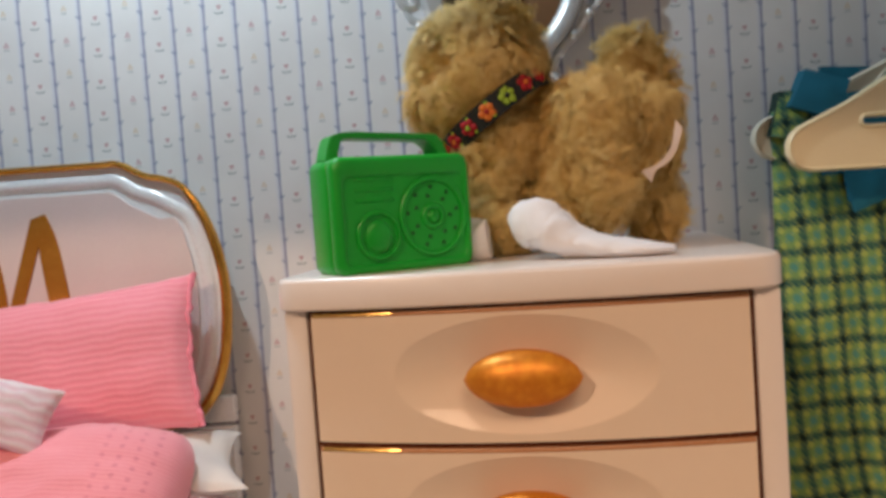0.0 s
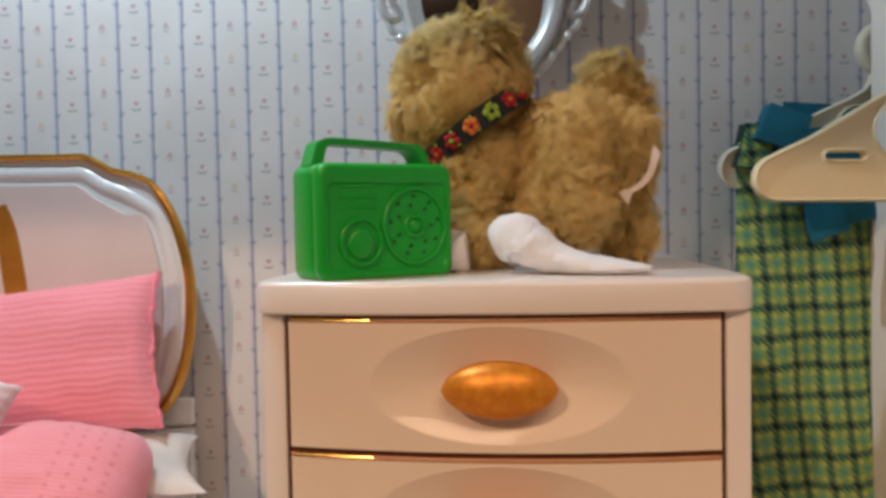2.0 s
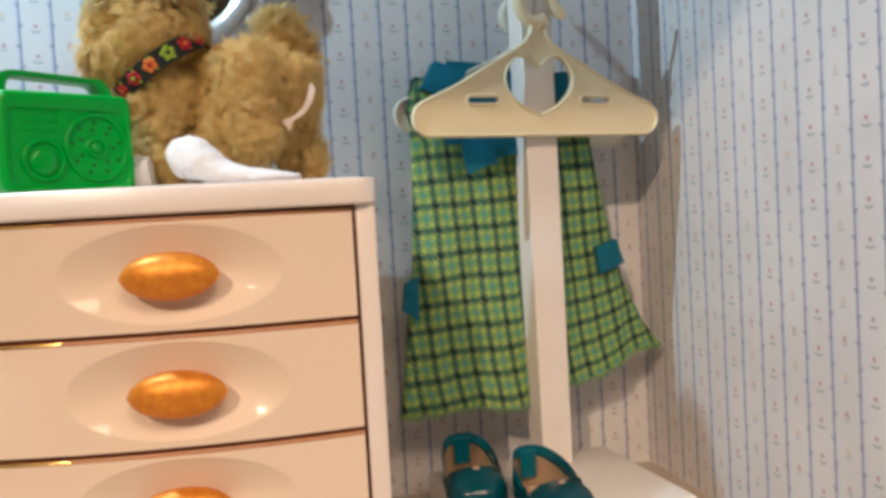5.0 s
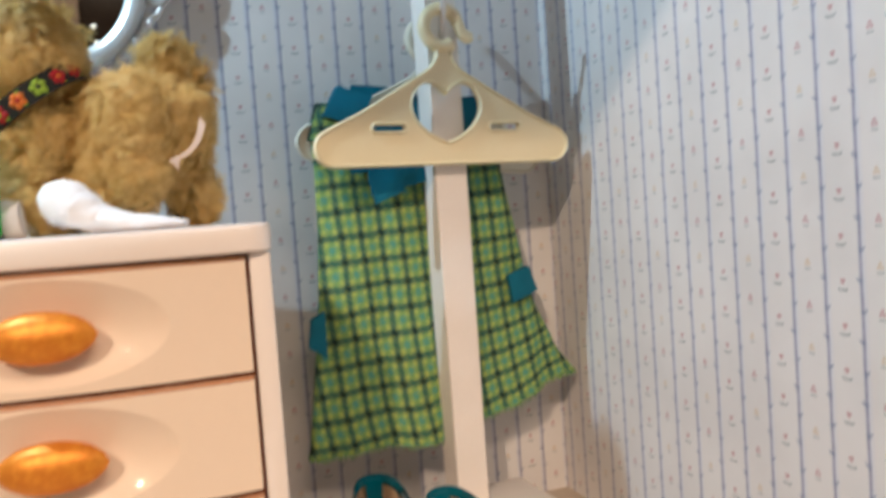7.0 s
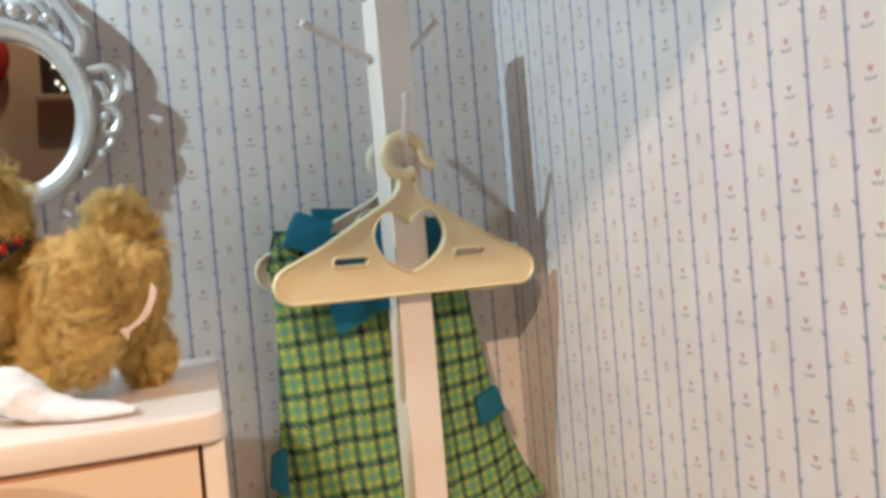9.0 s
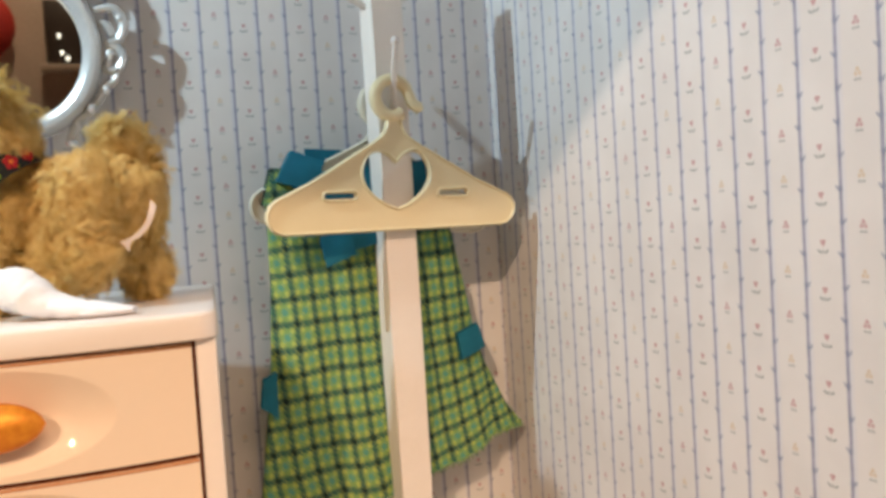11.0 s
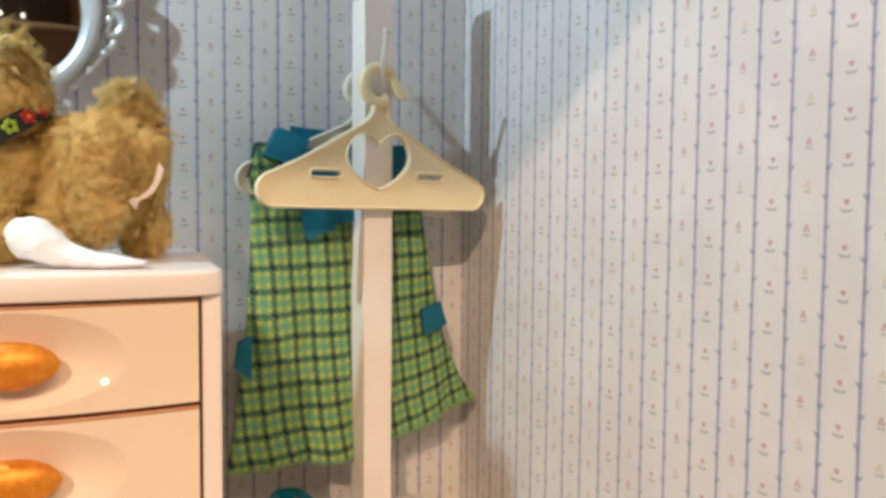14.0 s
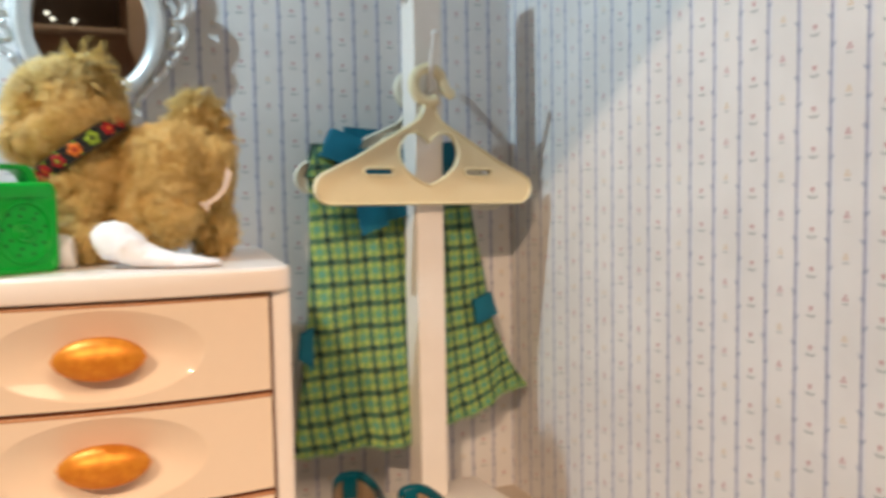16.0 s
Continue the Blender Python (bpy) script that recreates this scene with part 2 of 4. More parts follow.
# brown for the length of trim that reflects dark
M["copper"] = plain("copper_brown_edge", (0.50, 0.24, 0.11), (0.42, 0.18, 0.07), rough=0.5, metal=0.2, coarse=60, bump=0.05)
M["gold_paint"] = plain("dull_gold_paint", (0.80, 0.44, 0.085), (0.64, 0.32, 0.05), rough=0.22, metal=0.78, coarse=60)
M["gold_stroke"] = plain("gold_brush_paint", (0.66, 0.30, 0.045), (0.54, 0.22, 0.03), rough=0.25, metal=0.45, coarse=60)
M["green"] = plain("green_plastic", (0.013, 0.41, 0.028), (0.011, 0.37, 0.025), rough=0.38, coarse=30, bump=0.08)
M["hole"] = plain("dark_green_pits", (0.008, 0.11, 0.012), (0.006, 0.09, 0.01), rough=0.7)
M["hanger"] = plain("ivory_plastic", (0.84, 0.73, 0.47), (0.80, 0.69, 0.43), rough=0.35, coarse=30, bump=0.06)
M["hanger_white"] = plain("pale_ivory_plastic", (0.74, 0.69, 0.56), (0.70, 0.65, 0.52), rough=0.4, coarse=30, bump=0.06)
M["peg"] = plain("clear_white_plastic", (0.78, 0.74, 0.70), (0.72, 0.68, 0.64), rough=0.3)
M["plaid"] = plaid("yellow_green_plaid")
M["yarn"] = plain("mixed_green_yarn", (0.36, 0.46, 0.09), (0.02, 0.17, 0.15), rough=0.9, coarse=420, fine=1500)
M["teal"] = plain("teal_cotton", (0.007, 0.140, 0.22), (0.005, 0.110, 0.175), rough=0.85, coarse=80, fine=1500, bump=0.4)
M["patent"] = plain("teal_patent_leather", (0.009, 0.135, 0.195), (0.008, 0.115, 0.17), rough=0.16, coarse=40, bump=0.03, coat=0.6)
M["sole"] = plain("black_rubber", (0.02, 0.02, 0.022), (0.012, 0.012, 0.014), rough=0.7)
M["insole"] = plain("tan_insole", (0.74, 0.55, 0.36), (0.68, 0.49, 0.31), rough=0.7)
M["sock"] = plain("white_knit", (0.87, 0.86, 0.89), (0.81, 0.80, 0.83), rough=0.9, coarse=60, fine=1400, bump=0.5, grain=0.0006)
M["silver"] = plain("silvery_white_enamel", (0.80, 0.80, 0.79), (0.70, 0.70, 0.69), rough=0.24, metal=0.42, coarse=60, coat=0.3)
M["pink"] = ribbed("pink_corduroy", (0.94, 0.37, 0.45), (0.88, 0.265, 0.34), 0.0042, 0.18)
M["pink_seam"] = plain("pink_seam_cloth", (0.90, 0.32, 0.41), (0.80, 0.24, 0.33), rough=0.9, coarse=300, fine=1200, bump=0.4)
M["pink_knit"] = eyelet_knit("pink_knit", (0.93, 0.38, 0.45), (0.88, 0.30, 0.37), 0.154)
M["gingham"] = ribbed("white_pink_check", (0.80, 0.72, 0.76), (0.74, 0.50, 0.58), 0.005)
M["white_cloth"] = plain("white_cotton", (0.78, 0.74, 0.70), (0.72, 0.68, 0.64), rough=0.9, coarse=50, fine=1200, bump=0.4)
M["tag"] = plain("pinkish_white_ribbon", (0.86, 0.75, 0.68), (0.80, 0.67, 0.60), rough=0.8, coarse=80, fine=1200, bump=0.3)
M["lilac"] = plain("lilac_blue_cloth", (0.30, 0.30, 0.50), (0.26, 0.25, 0.44), rough=0.9, coarse=50, fine=1200, bump=0.4)
M["head_white"] = plain("glossy_white_paint", (0.84, 0.86, 0.88), (0.80, 0.82, 0.84), rough=0.28, coarse=20, bump=0.02, coat=0.7)
M["panel"] = plain("pale_pink_panel", (0.76, 0.66, 0.64), (0.72, 0.62, 0.60), rough=0.45, coarse=20, bump=0.05)
M["fur"] = fur_material()
M["collar"] = plain("black_ribbon", (0.015, 0.02, 0.02), (0.01, 0.012, 0.012), rough=0.8)
M["red"] = plain("red_embroidery", (0.42, 0.012, 0.02), (0.32, 0.01, 0.015), rough=0.8)
M["lime"] = plain("lime_embroidery", (0.35, 0.50, 0.04), (0.28, 0.42, 0.03), rough=0.8)
M["orange"] = plain("orange_embroidery", (0.75, 0.22, 0.03), (0.65, 0.17, 0.02), rough=0.8)
M["floor"] = plain("beige_display_floor", (0.55, 0.47, 0.38), (0.48, 0.40, 0.32), rough=0.6, coarse=15, bump=0.1)
# brown picked for unseen faces, to keep their bounce into shadows dim and warm
M["lid"] = plain("warm_bounce_brown", (0.19, 0.125, 0.08), (0.15, 0.10, 0.065), rough=0.7, coarse=10)
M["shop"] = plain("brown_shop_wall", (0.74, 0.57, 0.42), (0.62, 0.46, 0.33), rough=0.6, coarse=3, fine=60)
# darker copy for the unseen walls, so that they bounce less light
M["shop_dark"] = plain("low_bounce_shop_brown", (0.17, 0.125, 0.095), (0.13, 0.095, 0.07), rough=0.6, coarse=3, fine=60)
M["shop_floor"] = plain("brown_shop_floor", (0.14, 0.09, 0.06), (0.10, 0.06, 0.04), rough=0.5, coarse=3, fine=60)
M["shop_red"] = plain("red_fabric", (0.70, 0.05, 0.03), (0.55, 0.03, 0.02), rough=0.7)
mirror_net = Net("mirror_glass")
mirror_net.base((0.86, 0.86, 0.86))
mirror_net.shader.inputs["Metallic"].default_value = 1.0
mirror_net.shader.inputs["Roughness"].default_value = 0.02
M["mirror"] = mirror_net.mat
glow = Net("lit_shop_window")
glow.shader.inputs["Emission Color"].default_value = (1.0, 0.85, 0.62, 1)
glow.shader.inputs["Emission Strength"].default_value = 1.1
M["glow"] = glow.mat
bulb_net = Net("lamp_bulb_glass")
bulb_net.shader.inputs["Emission Color"].default_value = (1.0, 0.86, 0.66, 1)
bulb_net.shader.inputs["Emission Strength"].default_value = 1.6
M["glow_lamp"] = bulb_net.mat
M["dark_wood"] = plain("dark_brown_wood", (0.06, 0.035, 0.02), (0.04, 0.022, 0.012), rough=0.5, coarse=4, fine=60)


# ---- builders ----
def mesh_of(name, bm, material, smooth=True):
    bmesh.ops.recalc_face_normals(bm, faces=bm.faces)
    me = bpy.data.meshes.new(name)
    bm.to_mesh(me)
    bm.free()
    for m in material if isinstance(material, (list, tuple)) else (material,):
        me.materials.append(m)
    if smooth:
        me.polygons.foreach_set("use_smooth", [True] * len(me.polygons))
        me.set_sharp_from_angle(angle=radians(42))
    return me


def part(name, bm, material, parent, label="", smooth=True):
    ob = new(name, mesh_of(name, bm, material, smooth))
    ob.parent = parent
    if label:
        tagged(ob, label)
    return ob


def single(name, bm, material, label, category, group="", kind="", smooth=True):
    return tagged(new(name, mesh_of(name, bm, material, smooth)), label, category, group, kind)


def thing(name, m, label, category, group=""):
    ob = new(name)
    ob.empty_display_size = 0.02
    ob.matrix_world = m
    return tagged(ob, label, category, group)


def box(bm, x0, x1, y0, y1, z0, z1, bevel=0.0, segments=2):
    made = bmesh.ops.create_cube(bm, size=1)
    bmesh.ops.scale(bm, vec=(x1 - x0, y1 - y0, z1 - z0), verts=made["verts"])
    bmesh.ops.translate(bm, vec=((x0 + x1) / 2, (y0 + y1) / 2, (z0 + z1) / 2), verts=made["verts"])
    if bevel:
        edges = list({e for v in made["verts"] for e in v.link_edges})
        bmesh.ops.bevel(bm, geom=edges, offset=bevel, segments=segments, profile=0.5, affect="EDGES")
    return bm


def loft(bm, rings, closed=True, cap=True):
    """Joins rings of points, of equal number, into a skin."""
    vs = [[bm.verts.new(p) for p in ring] for ring in rings]
    n = len(rings[0])
    for a, b in zip(vs, vs[1:]):
        for i in range(n if closed else n - 1):
            j = (i + 1) % n
            bm.faces.new((a[i], a[j], b[j], b[i]))
    if cap and closed:
        bm.faces.new(vs[0][::-1])
        bm.faces.new(vs[-1])
    return vs


def tube(bm, points, radius, sides=8, cap=True):
    """A round bar along points; radius is a number or one for each point."""
    pts = [Vector(p) for p in points]
    rad = radius if isinstance(radius, (list, tuple)) else [radius] * len(pts)
    rings = []
    side = None
    for i, p in enumerate(pts):
        ahead = (pts[min(i + 1, len(pts) - 1)] - pts[max(i - 1, 0)]).normalized()
        if side is None:
            side = ahead.cross(Vector((0, 0, 1)) if abs(ahead.z) < 0.9 else Vector((1, 0, 0))).normalized()
        side = (side - ahead * side.dot(ahead)).normalized()
        up = ahead.cross(side)
        rings.append([p + (side * math.cos(k * 2 * math.pi / sides) + up * math.sin(k * 2 * math.pi / sides)) * rad[i] for k in range(sides)])
    loft(bm, rings, True, cap)
    return bm


def curve(points, steps=8):
    """A smooth line through points (Catmull-Rom)."""
    p = [Vector(q) for q in points]
    p = [2 * p[0] - p[1]] + p + [2 * p[-1] - p[-2]]
    out = []
    for i in range(1, len(p) - 2):
        for k in range(steps):
            t = k / steps
            a, b, c, d = p[i - 1:i + 3]
            out.append(0.5 * (2 * b + (c - a) * t + (2 * a - 5 * b + 4 * c - d) * t * t + (3 * b - a - 3 * c + d) * t ** 3))
    return out + [p[-2]]


def blobby(bm, centre, radii, u=16, v=10, m=None):
    made = bmesh.ops.create_uvsphere(bm, u_segments=u, v_segments=v, radius=1)
    bmesh.ops.scale(bm, vec=radii, verts=made["verts"])
    if m is not None:
        bmesh.ops.transform(bm, matrix=m, verts=made["verts"])
    bmesh.ops.translate(bm, vec=centre, verts=made["verts"])
    return made["verts"]


def slab(bm, outline, y0, y1, holes=()):
    """A flat plate in the xz plane from an outline and holes (lists of (x, z)), with thickness from y0 to y1."""
    loops, edges = [], []
    for ring in (outline, *holes):
        vs = [bm.verts.new((x, y0, z)) for x, z in ring]
        es = [bm.edges.new((vs[i], vs[(i + 1) % len(vs)])) for i in range(len(vs))]
        loops.append(vs)
        edges += es
    front = bmesh.ops.triangle_fill(bm, use_beauty=True, use_dissolve=False, edges=edges)
    faces = [f for f in front["geom"] if isinstance(f, bmesh.types.BMFace)]
    back = bmesh.ops.extrude_face_region(bm, geom=faces)
    bmesh.ops.translate(bm, vec=(0, y1 - y0, 0), verts=[g for g in back["geom"] if isinstance(g, bmesh.types.BMVert)])
    return bm


# ---- the display case ----
RIGHT, BACK, LEFT, FRONT, LIDZ = 0.35, 0.53, -0.80, -0.17, 0.66


def setting(name, bm, material, label, category):
    return single(name, bm, material, label, category, kind="structure", smooth=False)


back = setting("wall_back", box(bmesh.new(), -1.0, 0.150, 0, 0.012, -0.012, LIDZ), M["paper_back"],
               "back wall papered with blue vine stripes and tiny flowers", "wall")
back.matrix_world = pose(0.2, 0.525, 0, 0, 0, 1.2)
side = setting("wall_right", box(bmesh.new(), -0.56, 0.012, 0, 0.012, -0.012, LIDZ), M["paper_side"],
               "side wall papered with blue vine stripes and tiny flowers", "wall")
side.matrix_world = pose(RIGHT, 0.5385, 0, 0, 0, 90) @ pose(0, -0.012, 0)
setting("wall_left", box(bmesh.new(), LEFT - 0.012, LEFT, FRONT, BACK, -0.012, LIDZ), M["lid"], "unseen side wall of the display case, brown to warm the bounce", "wall")
setting("floor", box(bmesh.new(), LEFT, RIGHT, FRONT, BACK, -0.032, -0.012), M["floor"], "beige floor of the display case", "floor")
setting("ceiling", box(bmesh.new(), LEFT, RIGHT + 0.012, FRONT, BACK, LIDZ, LIDZ + 0.015), M["lid"], "unseen lid of the display case, brown to warm the bounce", "ceiling")
# the shop round the case
setting("shop_floor", box(bmesh.new(), -2.2, 1.8, -3.2, 0.8, -0.84, -0.80), M["shop_floor"], "dark brown shop floor", "floor")
setting("shop_wall_front", box(bmesh.new(), -2.2, 1.8, -3.24, -3.2, -0.8, 2.4), M["shop"], "brown wooden shop wall", "wall")
# unseen walls and ceiling, darkened to hold the ambient light down
setting("shop_wall_back", box(bmesh.new(), -2.2, 1.8, 0.8, 0.84, -0.8, 2.4), M["shop_dark"], "unseen shop wall darkened to cut bounce light", "wall")
setting("shop_wall_left", box(bmesh.new(), -2.24, -2.2, -3.2, 0.8, -0.8, 2.4), M["shop_dark"], "unseen shop wall darkened to cut bounce light", "wall")
setting("shop_wall_right", box(bmesh.new(), 1.8, 1.84, -3.2, 0.8, -0.8, 2.4), M["shop_dark"], "unseen shop wall darkened to cut bounce light", "wall")
setting("shop_ceiling", box(bmesh.new(), -2.2, 1.8, -3.2, 0.8, 2.4, 2.44), M["shop_dark"], "unseen shop ceiling darkened to cut bounce light", "ceiling")
plinth = setting("display_plinth", box(bmesh.new(), LEFT, RIGHT, FRONT, BACK, -0.8, -0.032), M["lid"], "brown plinth under the display case", "plinth")


# ---- chest of drawers ----
def bow(x, half, depth):
    return -depth * (1 - (x / half) ** 2)


def drawer_front(width, height, thick):
    """A bowed front with a dished oval in its middle."""
    bm = bmesh.new()
    a, b, n = 0.0520, 0.0236, 96
    corner = math.atan2(height / 2 / b, width / 2 / a)
    marks = (-corner, corner, math.pi - corner, math.pi + corner, 2 * math.pi - corner)
    turns = [m0 + (m1 - m0) * k / (n // 4) for m0, m1 in zip(marks, marks[1:]) for k in range(n // 4)]
    levels = [(0.02 + 0.955 * k / 13, 0.0) for k in range(14)] + [(0.99, 0.0), (1.0, 0.0), (1.0, 0.04), (1.0, 0.3), (1.0, 0.65), (1.0, 1.0)]
    rings = []
    for r, out in levels:
        ring = []
        for w in turns:
            x, z = a * math.cos(w) * r, b * math.sin(w) * r
            far = min(width / 2 / max(abs(x), 1e-9), height / 2 / max(abs(z), 1e-9)) if out else 1.0
            x, z = x * (1 + (far - 1) * out), z * (1 + (far - 1) * out)
            rim = x if out else a * math.cos(w)
            ring.append((x, bow(rim, width / 2, 0.008) + (0.0062 * (1 - r ** 2.4)), z))
        rings.append(ring)
    rings.append([(x, thick, z) for x, y, z in rings[-1]])
    loft(bm, rings)
    return bm


def knob():
    """A pointed oval, swelling to the front."""
    bm = bmesh.new()
    rings = []
    for i in range(25):
        s = -1 + 2 * i / 24
        h = max(1 - abs(s) ** 2.2, 0.0) ** 0.62
        h = max(h, 0.03)
        ring = []
        for k in range(16):
            w = k * 2 * math.pi / 16
            ring.append((0.0230 * s, -0.0088 * h * math.cos(w) - 0.001, 0.0115 * h * math.sin(w)))
        rings.append(ring)
    loft(bm, rings)
    return bm


chest = thing("chest_of_drawers", pose(0.0032, 0.317, 0, 0, 0, -4), "cream lacquered chest of drawers with gold oval knobs", "chest of drawers")
HALF, DEEP = 0.0985, 0.186
bm = bmesh.new()
for sgn in (-1, 1):
    a, b = sorted((sgn * HALF, sgn * 0.0884))
    box(bm, a, b, 0, DEEP, -0.012, 0.2105, 0.0018)
box(bm, -0.0880, 0.0880, DEEP - 0.006, DEEP, 0.02, 0.210)
part("carcass", bm, M["cream"], chest)
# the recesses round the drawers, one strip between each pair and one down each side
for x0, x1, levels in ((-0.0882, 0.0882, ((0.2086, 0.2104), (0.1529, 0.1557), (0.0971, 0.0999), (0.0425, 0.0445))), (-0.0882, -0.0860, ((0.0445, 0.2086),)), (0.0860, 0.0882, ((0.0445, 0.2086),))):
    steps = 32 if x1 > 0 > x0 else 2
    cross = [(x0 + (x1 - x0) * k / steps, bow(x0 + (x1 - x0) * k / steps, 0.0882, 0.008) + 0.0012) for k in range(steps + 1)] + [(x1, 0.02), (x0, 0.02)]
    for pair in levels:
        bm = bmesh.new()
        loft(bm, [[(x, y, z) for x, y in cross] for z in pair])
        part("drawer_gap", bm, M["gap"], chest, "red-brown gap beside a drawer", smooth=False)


def top_plate():
    bm = bmesh.new()
    ring = []
    w, r = 0.1003, 0.011
    for i in range(41):
        x = -w + r + (2 * w - 2 * r) * i / 40
        ring.append((x, -0.004 + bow(x, w, 0.008)))
    corner = lambda cx, cy, a0, a1: [(cx + r * math.cos(radians(a0 + (a1 - a0) * k / 6)), cy + r * math.sin(radians(a0 + (a1 - a0) * k / 6))) for k in range(7)]
    y0 = -0.004 + bow(w - r, w, 0.008)
    ring = ring[1:-1] + corner(w - r, y0 + r, -84, 0) + [(w, DEEP - 0.004), (w - 0.004, DEEP), (-w + 0.004, DEEP), (-w, DEEP - 0.004)] + corner(-w + r, y0 + r, 180, 264)
    levels = ((0.2104, -0.0012), (0.2114, 0.0), (0.2218, 0.0), (0.2233, -0.0007), (0.2238, -0.0018))
    cy = DEEP / 2
    loft(bm, [[(x * (1 + d / w) - 0.0006, cy + (y - cy) * (1 + d / 0.095), z) for x, y in ring] for z, d in levels])
    return bm


part("top", top_plate(), M["cream"], chest, "smooth cream top with rounded corners")
part("plinth", box(bmesh.new(), -0.0880, 0.0880, 0.004, DEEP - 0.008, -0.012, 0.0425, 0.001), M["cream"], chest)
front_mesh, knob_mesh = drawer_front(0.1736, 0.0534, 0.006), knob()
front_mesh = mesh_of("drawer", front_mesh, M["drawer"])
knob_mesh = mesh_of("knob", knob_mesh, M["gold"])
# short gold piece: the trim's reflection at the left, put into the shape
trim = bmesh.new()
tube(trim, [(x / 20 * 0.0854, bow(x / 20 * 0.0854, 0.0865, 0.008) + 0.0006, 0.0259) for x in range(-20, -6)], [0.0011] * 6 + [0.0011 - 0.00011 * k for k in range(8)], 8)
trim_mesh = mesh_of("gold_edge", trim, M["gold_edge"])
# full-length brown piece: the dim rest of the same trim
trim = bmesh.new()
tube(trim, [(x / 20 * 0.0864, bow(x / 20 * 0.0864, 0.0869, 0.008) + 0.0009, 0.0258) for x in range(-20, 21)], 0.0012, 8)
brown_mesh = mesh_of("brown_edge", trim, M["copper"])
for zc in (0.1820, 0.1262, 0.0704):
    d = new("drawer", front_mesh)
    d.parent, d.location = chest, (0, 0, zc)
    k = tagged(new("knob", knob_mesh), "pointed oval gold knob")
    k.parent, k.location = d, (0, -0.0100, -0.0008)
    e = tagged(new("gold_edge", trim_mesh), "thin gold strip as a painted glint on the drawer edge")
    e.parent = d
    e = tagged(new("brown_edge", brown_mesh), "copper brown edge of the drawer where it reflects dark")
    e.parent = d


# ---- toy radio ----
def toy_radio():
    """A hollow moulded shell in two halves with a groove between them, a recessed face, a round speaker, an arched dial and a strap handle."""
    t = thing("toy_radio", pose(-0.0690, 0.3175, 0.2233, 0, 0, 33) @ Matrix.Scale(1.135, 4), "bright green plastic toy radio with a carrying handle", "toy radio")
    w, d, h = 0.0560, 0.0250, 0.0430

    def plate(x0, x1, z0, z1, r, y, n=6):
        """A rounded rectangle in the plane y."""
        ring = []
        for cx, cz, a0 in ((x1 - r, z0 + r, -90), (x1 - r, z1 - r, 0), (x0 + r, z1 - r, 90), (x0 + r, z0 + r, 180)):
            ring += [(cx + r * math.cos(radians(a0 + 90 * k / n)), y, cz + r * math.sin(radians(a0 + 90 * k / n))) for k in range(n + 1)]
        return ring

    def inset(e, y):
        return plate(e, w - e, e * 0.7, h - e, max(0.0042 - e * 0.4, 0.001), y)

    bm = bmesh.new()
    loft(bm, [inset(0.0014, 0.0055), inset(0.0014, 0.0064), inset(0.0004, 0.0068), inset(0.0, 0.0076), inset(0.0, d - 0.0020), inset(0.0007, d - 0.0006), inset(0.0022, d)])
    part("back_shell", bm, M["green"], t)
    bm = bmesh.new()
    face = lambda e, y: plate(0.0030 + e, w - 0.0026 - e, 0.0030 + e, h - 0.0068 - e, 0.0030, y)
    loft(bm, [inset(0.0014, 0.0056), inset(0.0003, 0.0050), inset(0.0, 0.0040), inset(0.0, 0.0010), inset(0.0006, -0.0003), inset(0.0016, -0.0010), inset(0.0024, -0.0011),
              face(0.0, -0.0011), face(0.0004, -0.0008), face(0.0008, -0.0001), face(0.0013, 0.0)])
    part("front_shell", bm, M["green"], t)
    # the strap handle stands along the middle of the top
    bm = bmesh.new()
    y = d * 0.56
    pts = [(0.0036, h - 0.0015), (0.0050, h + 0.0042), (0.0060, h + 0.0070), (0.0080, h + 0.0083), (0.0112, h + 0.0086), (0.0280, h + 0.0080), (w - 0.0130, h + 0.0073), (w - 0.0098, h + 0.0065), (w - 0.0080, h + 0.0047), (w - 0.0052, h - 0.0015)]
    rings = []
    for i, p in enumerate(pts):
        a, b = Vector((*pts[max(i - 1, 0)], 0)), Vector((*pts[min(i + 1, len(pts) - 1)], 0))
        dire = (b - a).normalized()
        leg = 0.0022 if i < 3 or i > 6 else 0.0012
        nor = Vector((-dire.y, 0, dire.x)) * leg
        p = Vector((p[0], 0, p[1]))
        deep = 0.0058
        rings.append([p + nor + Vector((0, y - deep, 0)), p + nor + Vector((0, y + deep, 0)), p - nor + Vector((0, y + deep, 0)), p - nor + Vector((0, y - deep, 0))])
    loft(bm, rings)
    bmesh.ops.bevel(bm, geom=bm.edges[:], offset=0.0005, segments=2, affect="EDGES")
    part("handle", bm, M["green"], t)

    def turned(cx, cz, prof, tall=1.0, flat=None):
        """Rings of (radius, depth) round a middle; tall stretches them upwards, flat cuts them off straight below."""
        rings = []
        for p, q in prof:
            ring = [(cx + p * math.cos(k * math.pi / 20), q, cz + p * tall * math.sin(k * math.pi / 20)) for k in range(40)]
            rings.append([(x, yy, max(z, flat + (prof[0][0] - p) * 0.8)) for x, yy, z in ring] if flat else ring)
        bm = bmesh.new()
        loft(bm, rings)
        return bm

    cx, cz = 0.0393, 0.0197
    speaker = part("speaker", turned(cx, cz, [(0.0140, 0.0004), (0.0140, -0.0009), (0.0136, -0.0013), (0.0126, -0.0013), (0.0122, -0.0009), (0.0121, 0.0), (0.0118, 0.0002), (0.0002, 0.0002)], 1.08), M["green"], t)
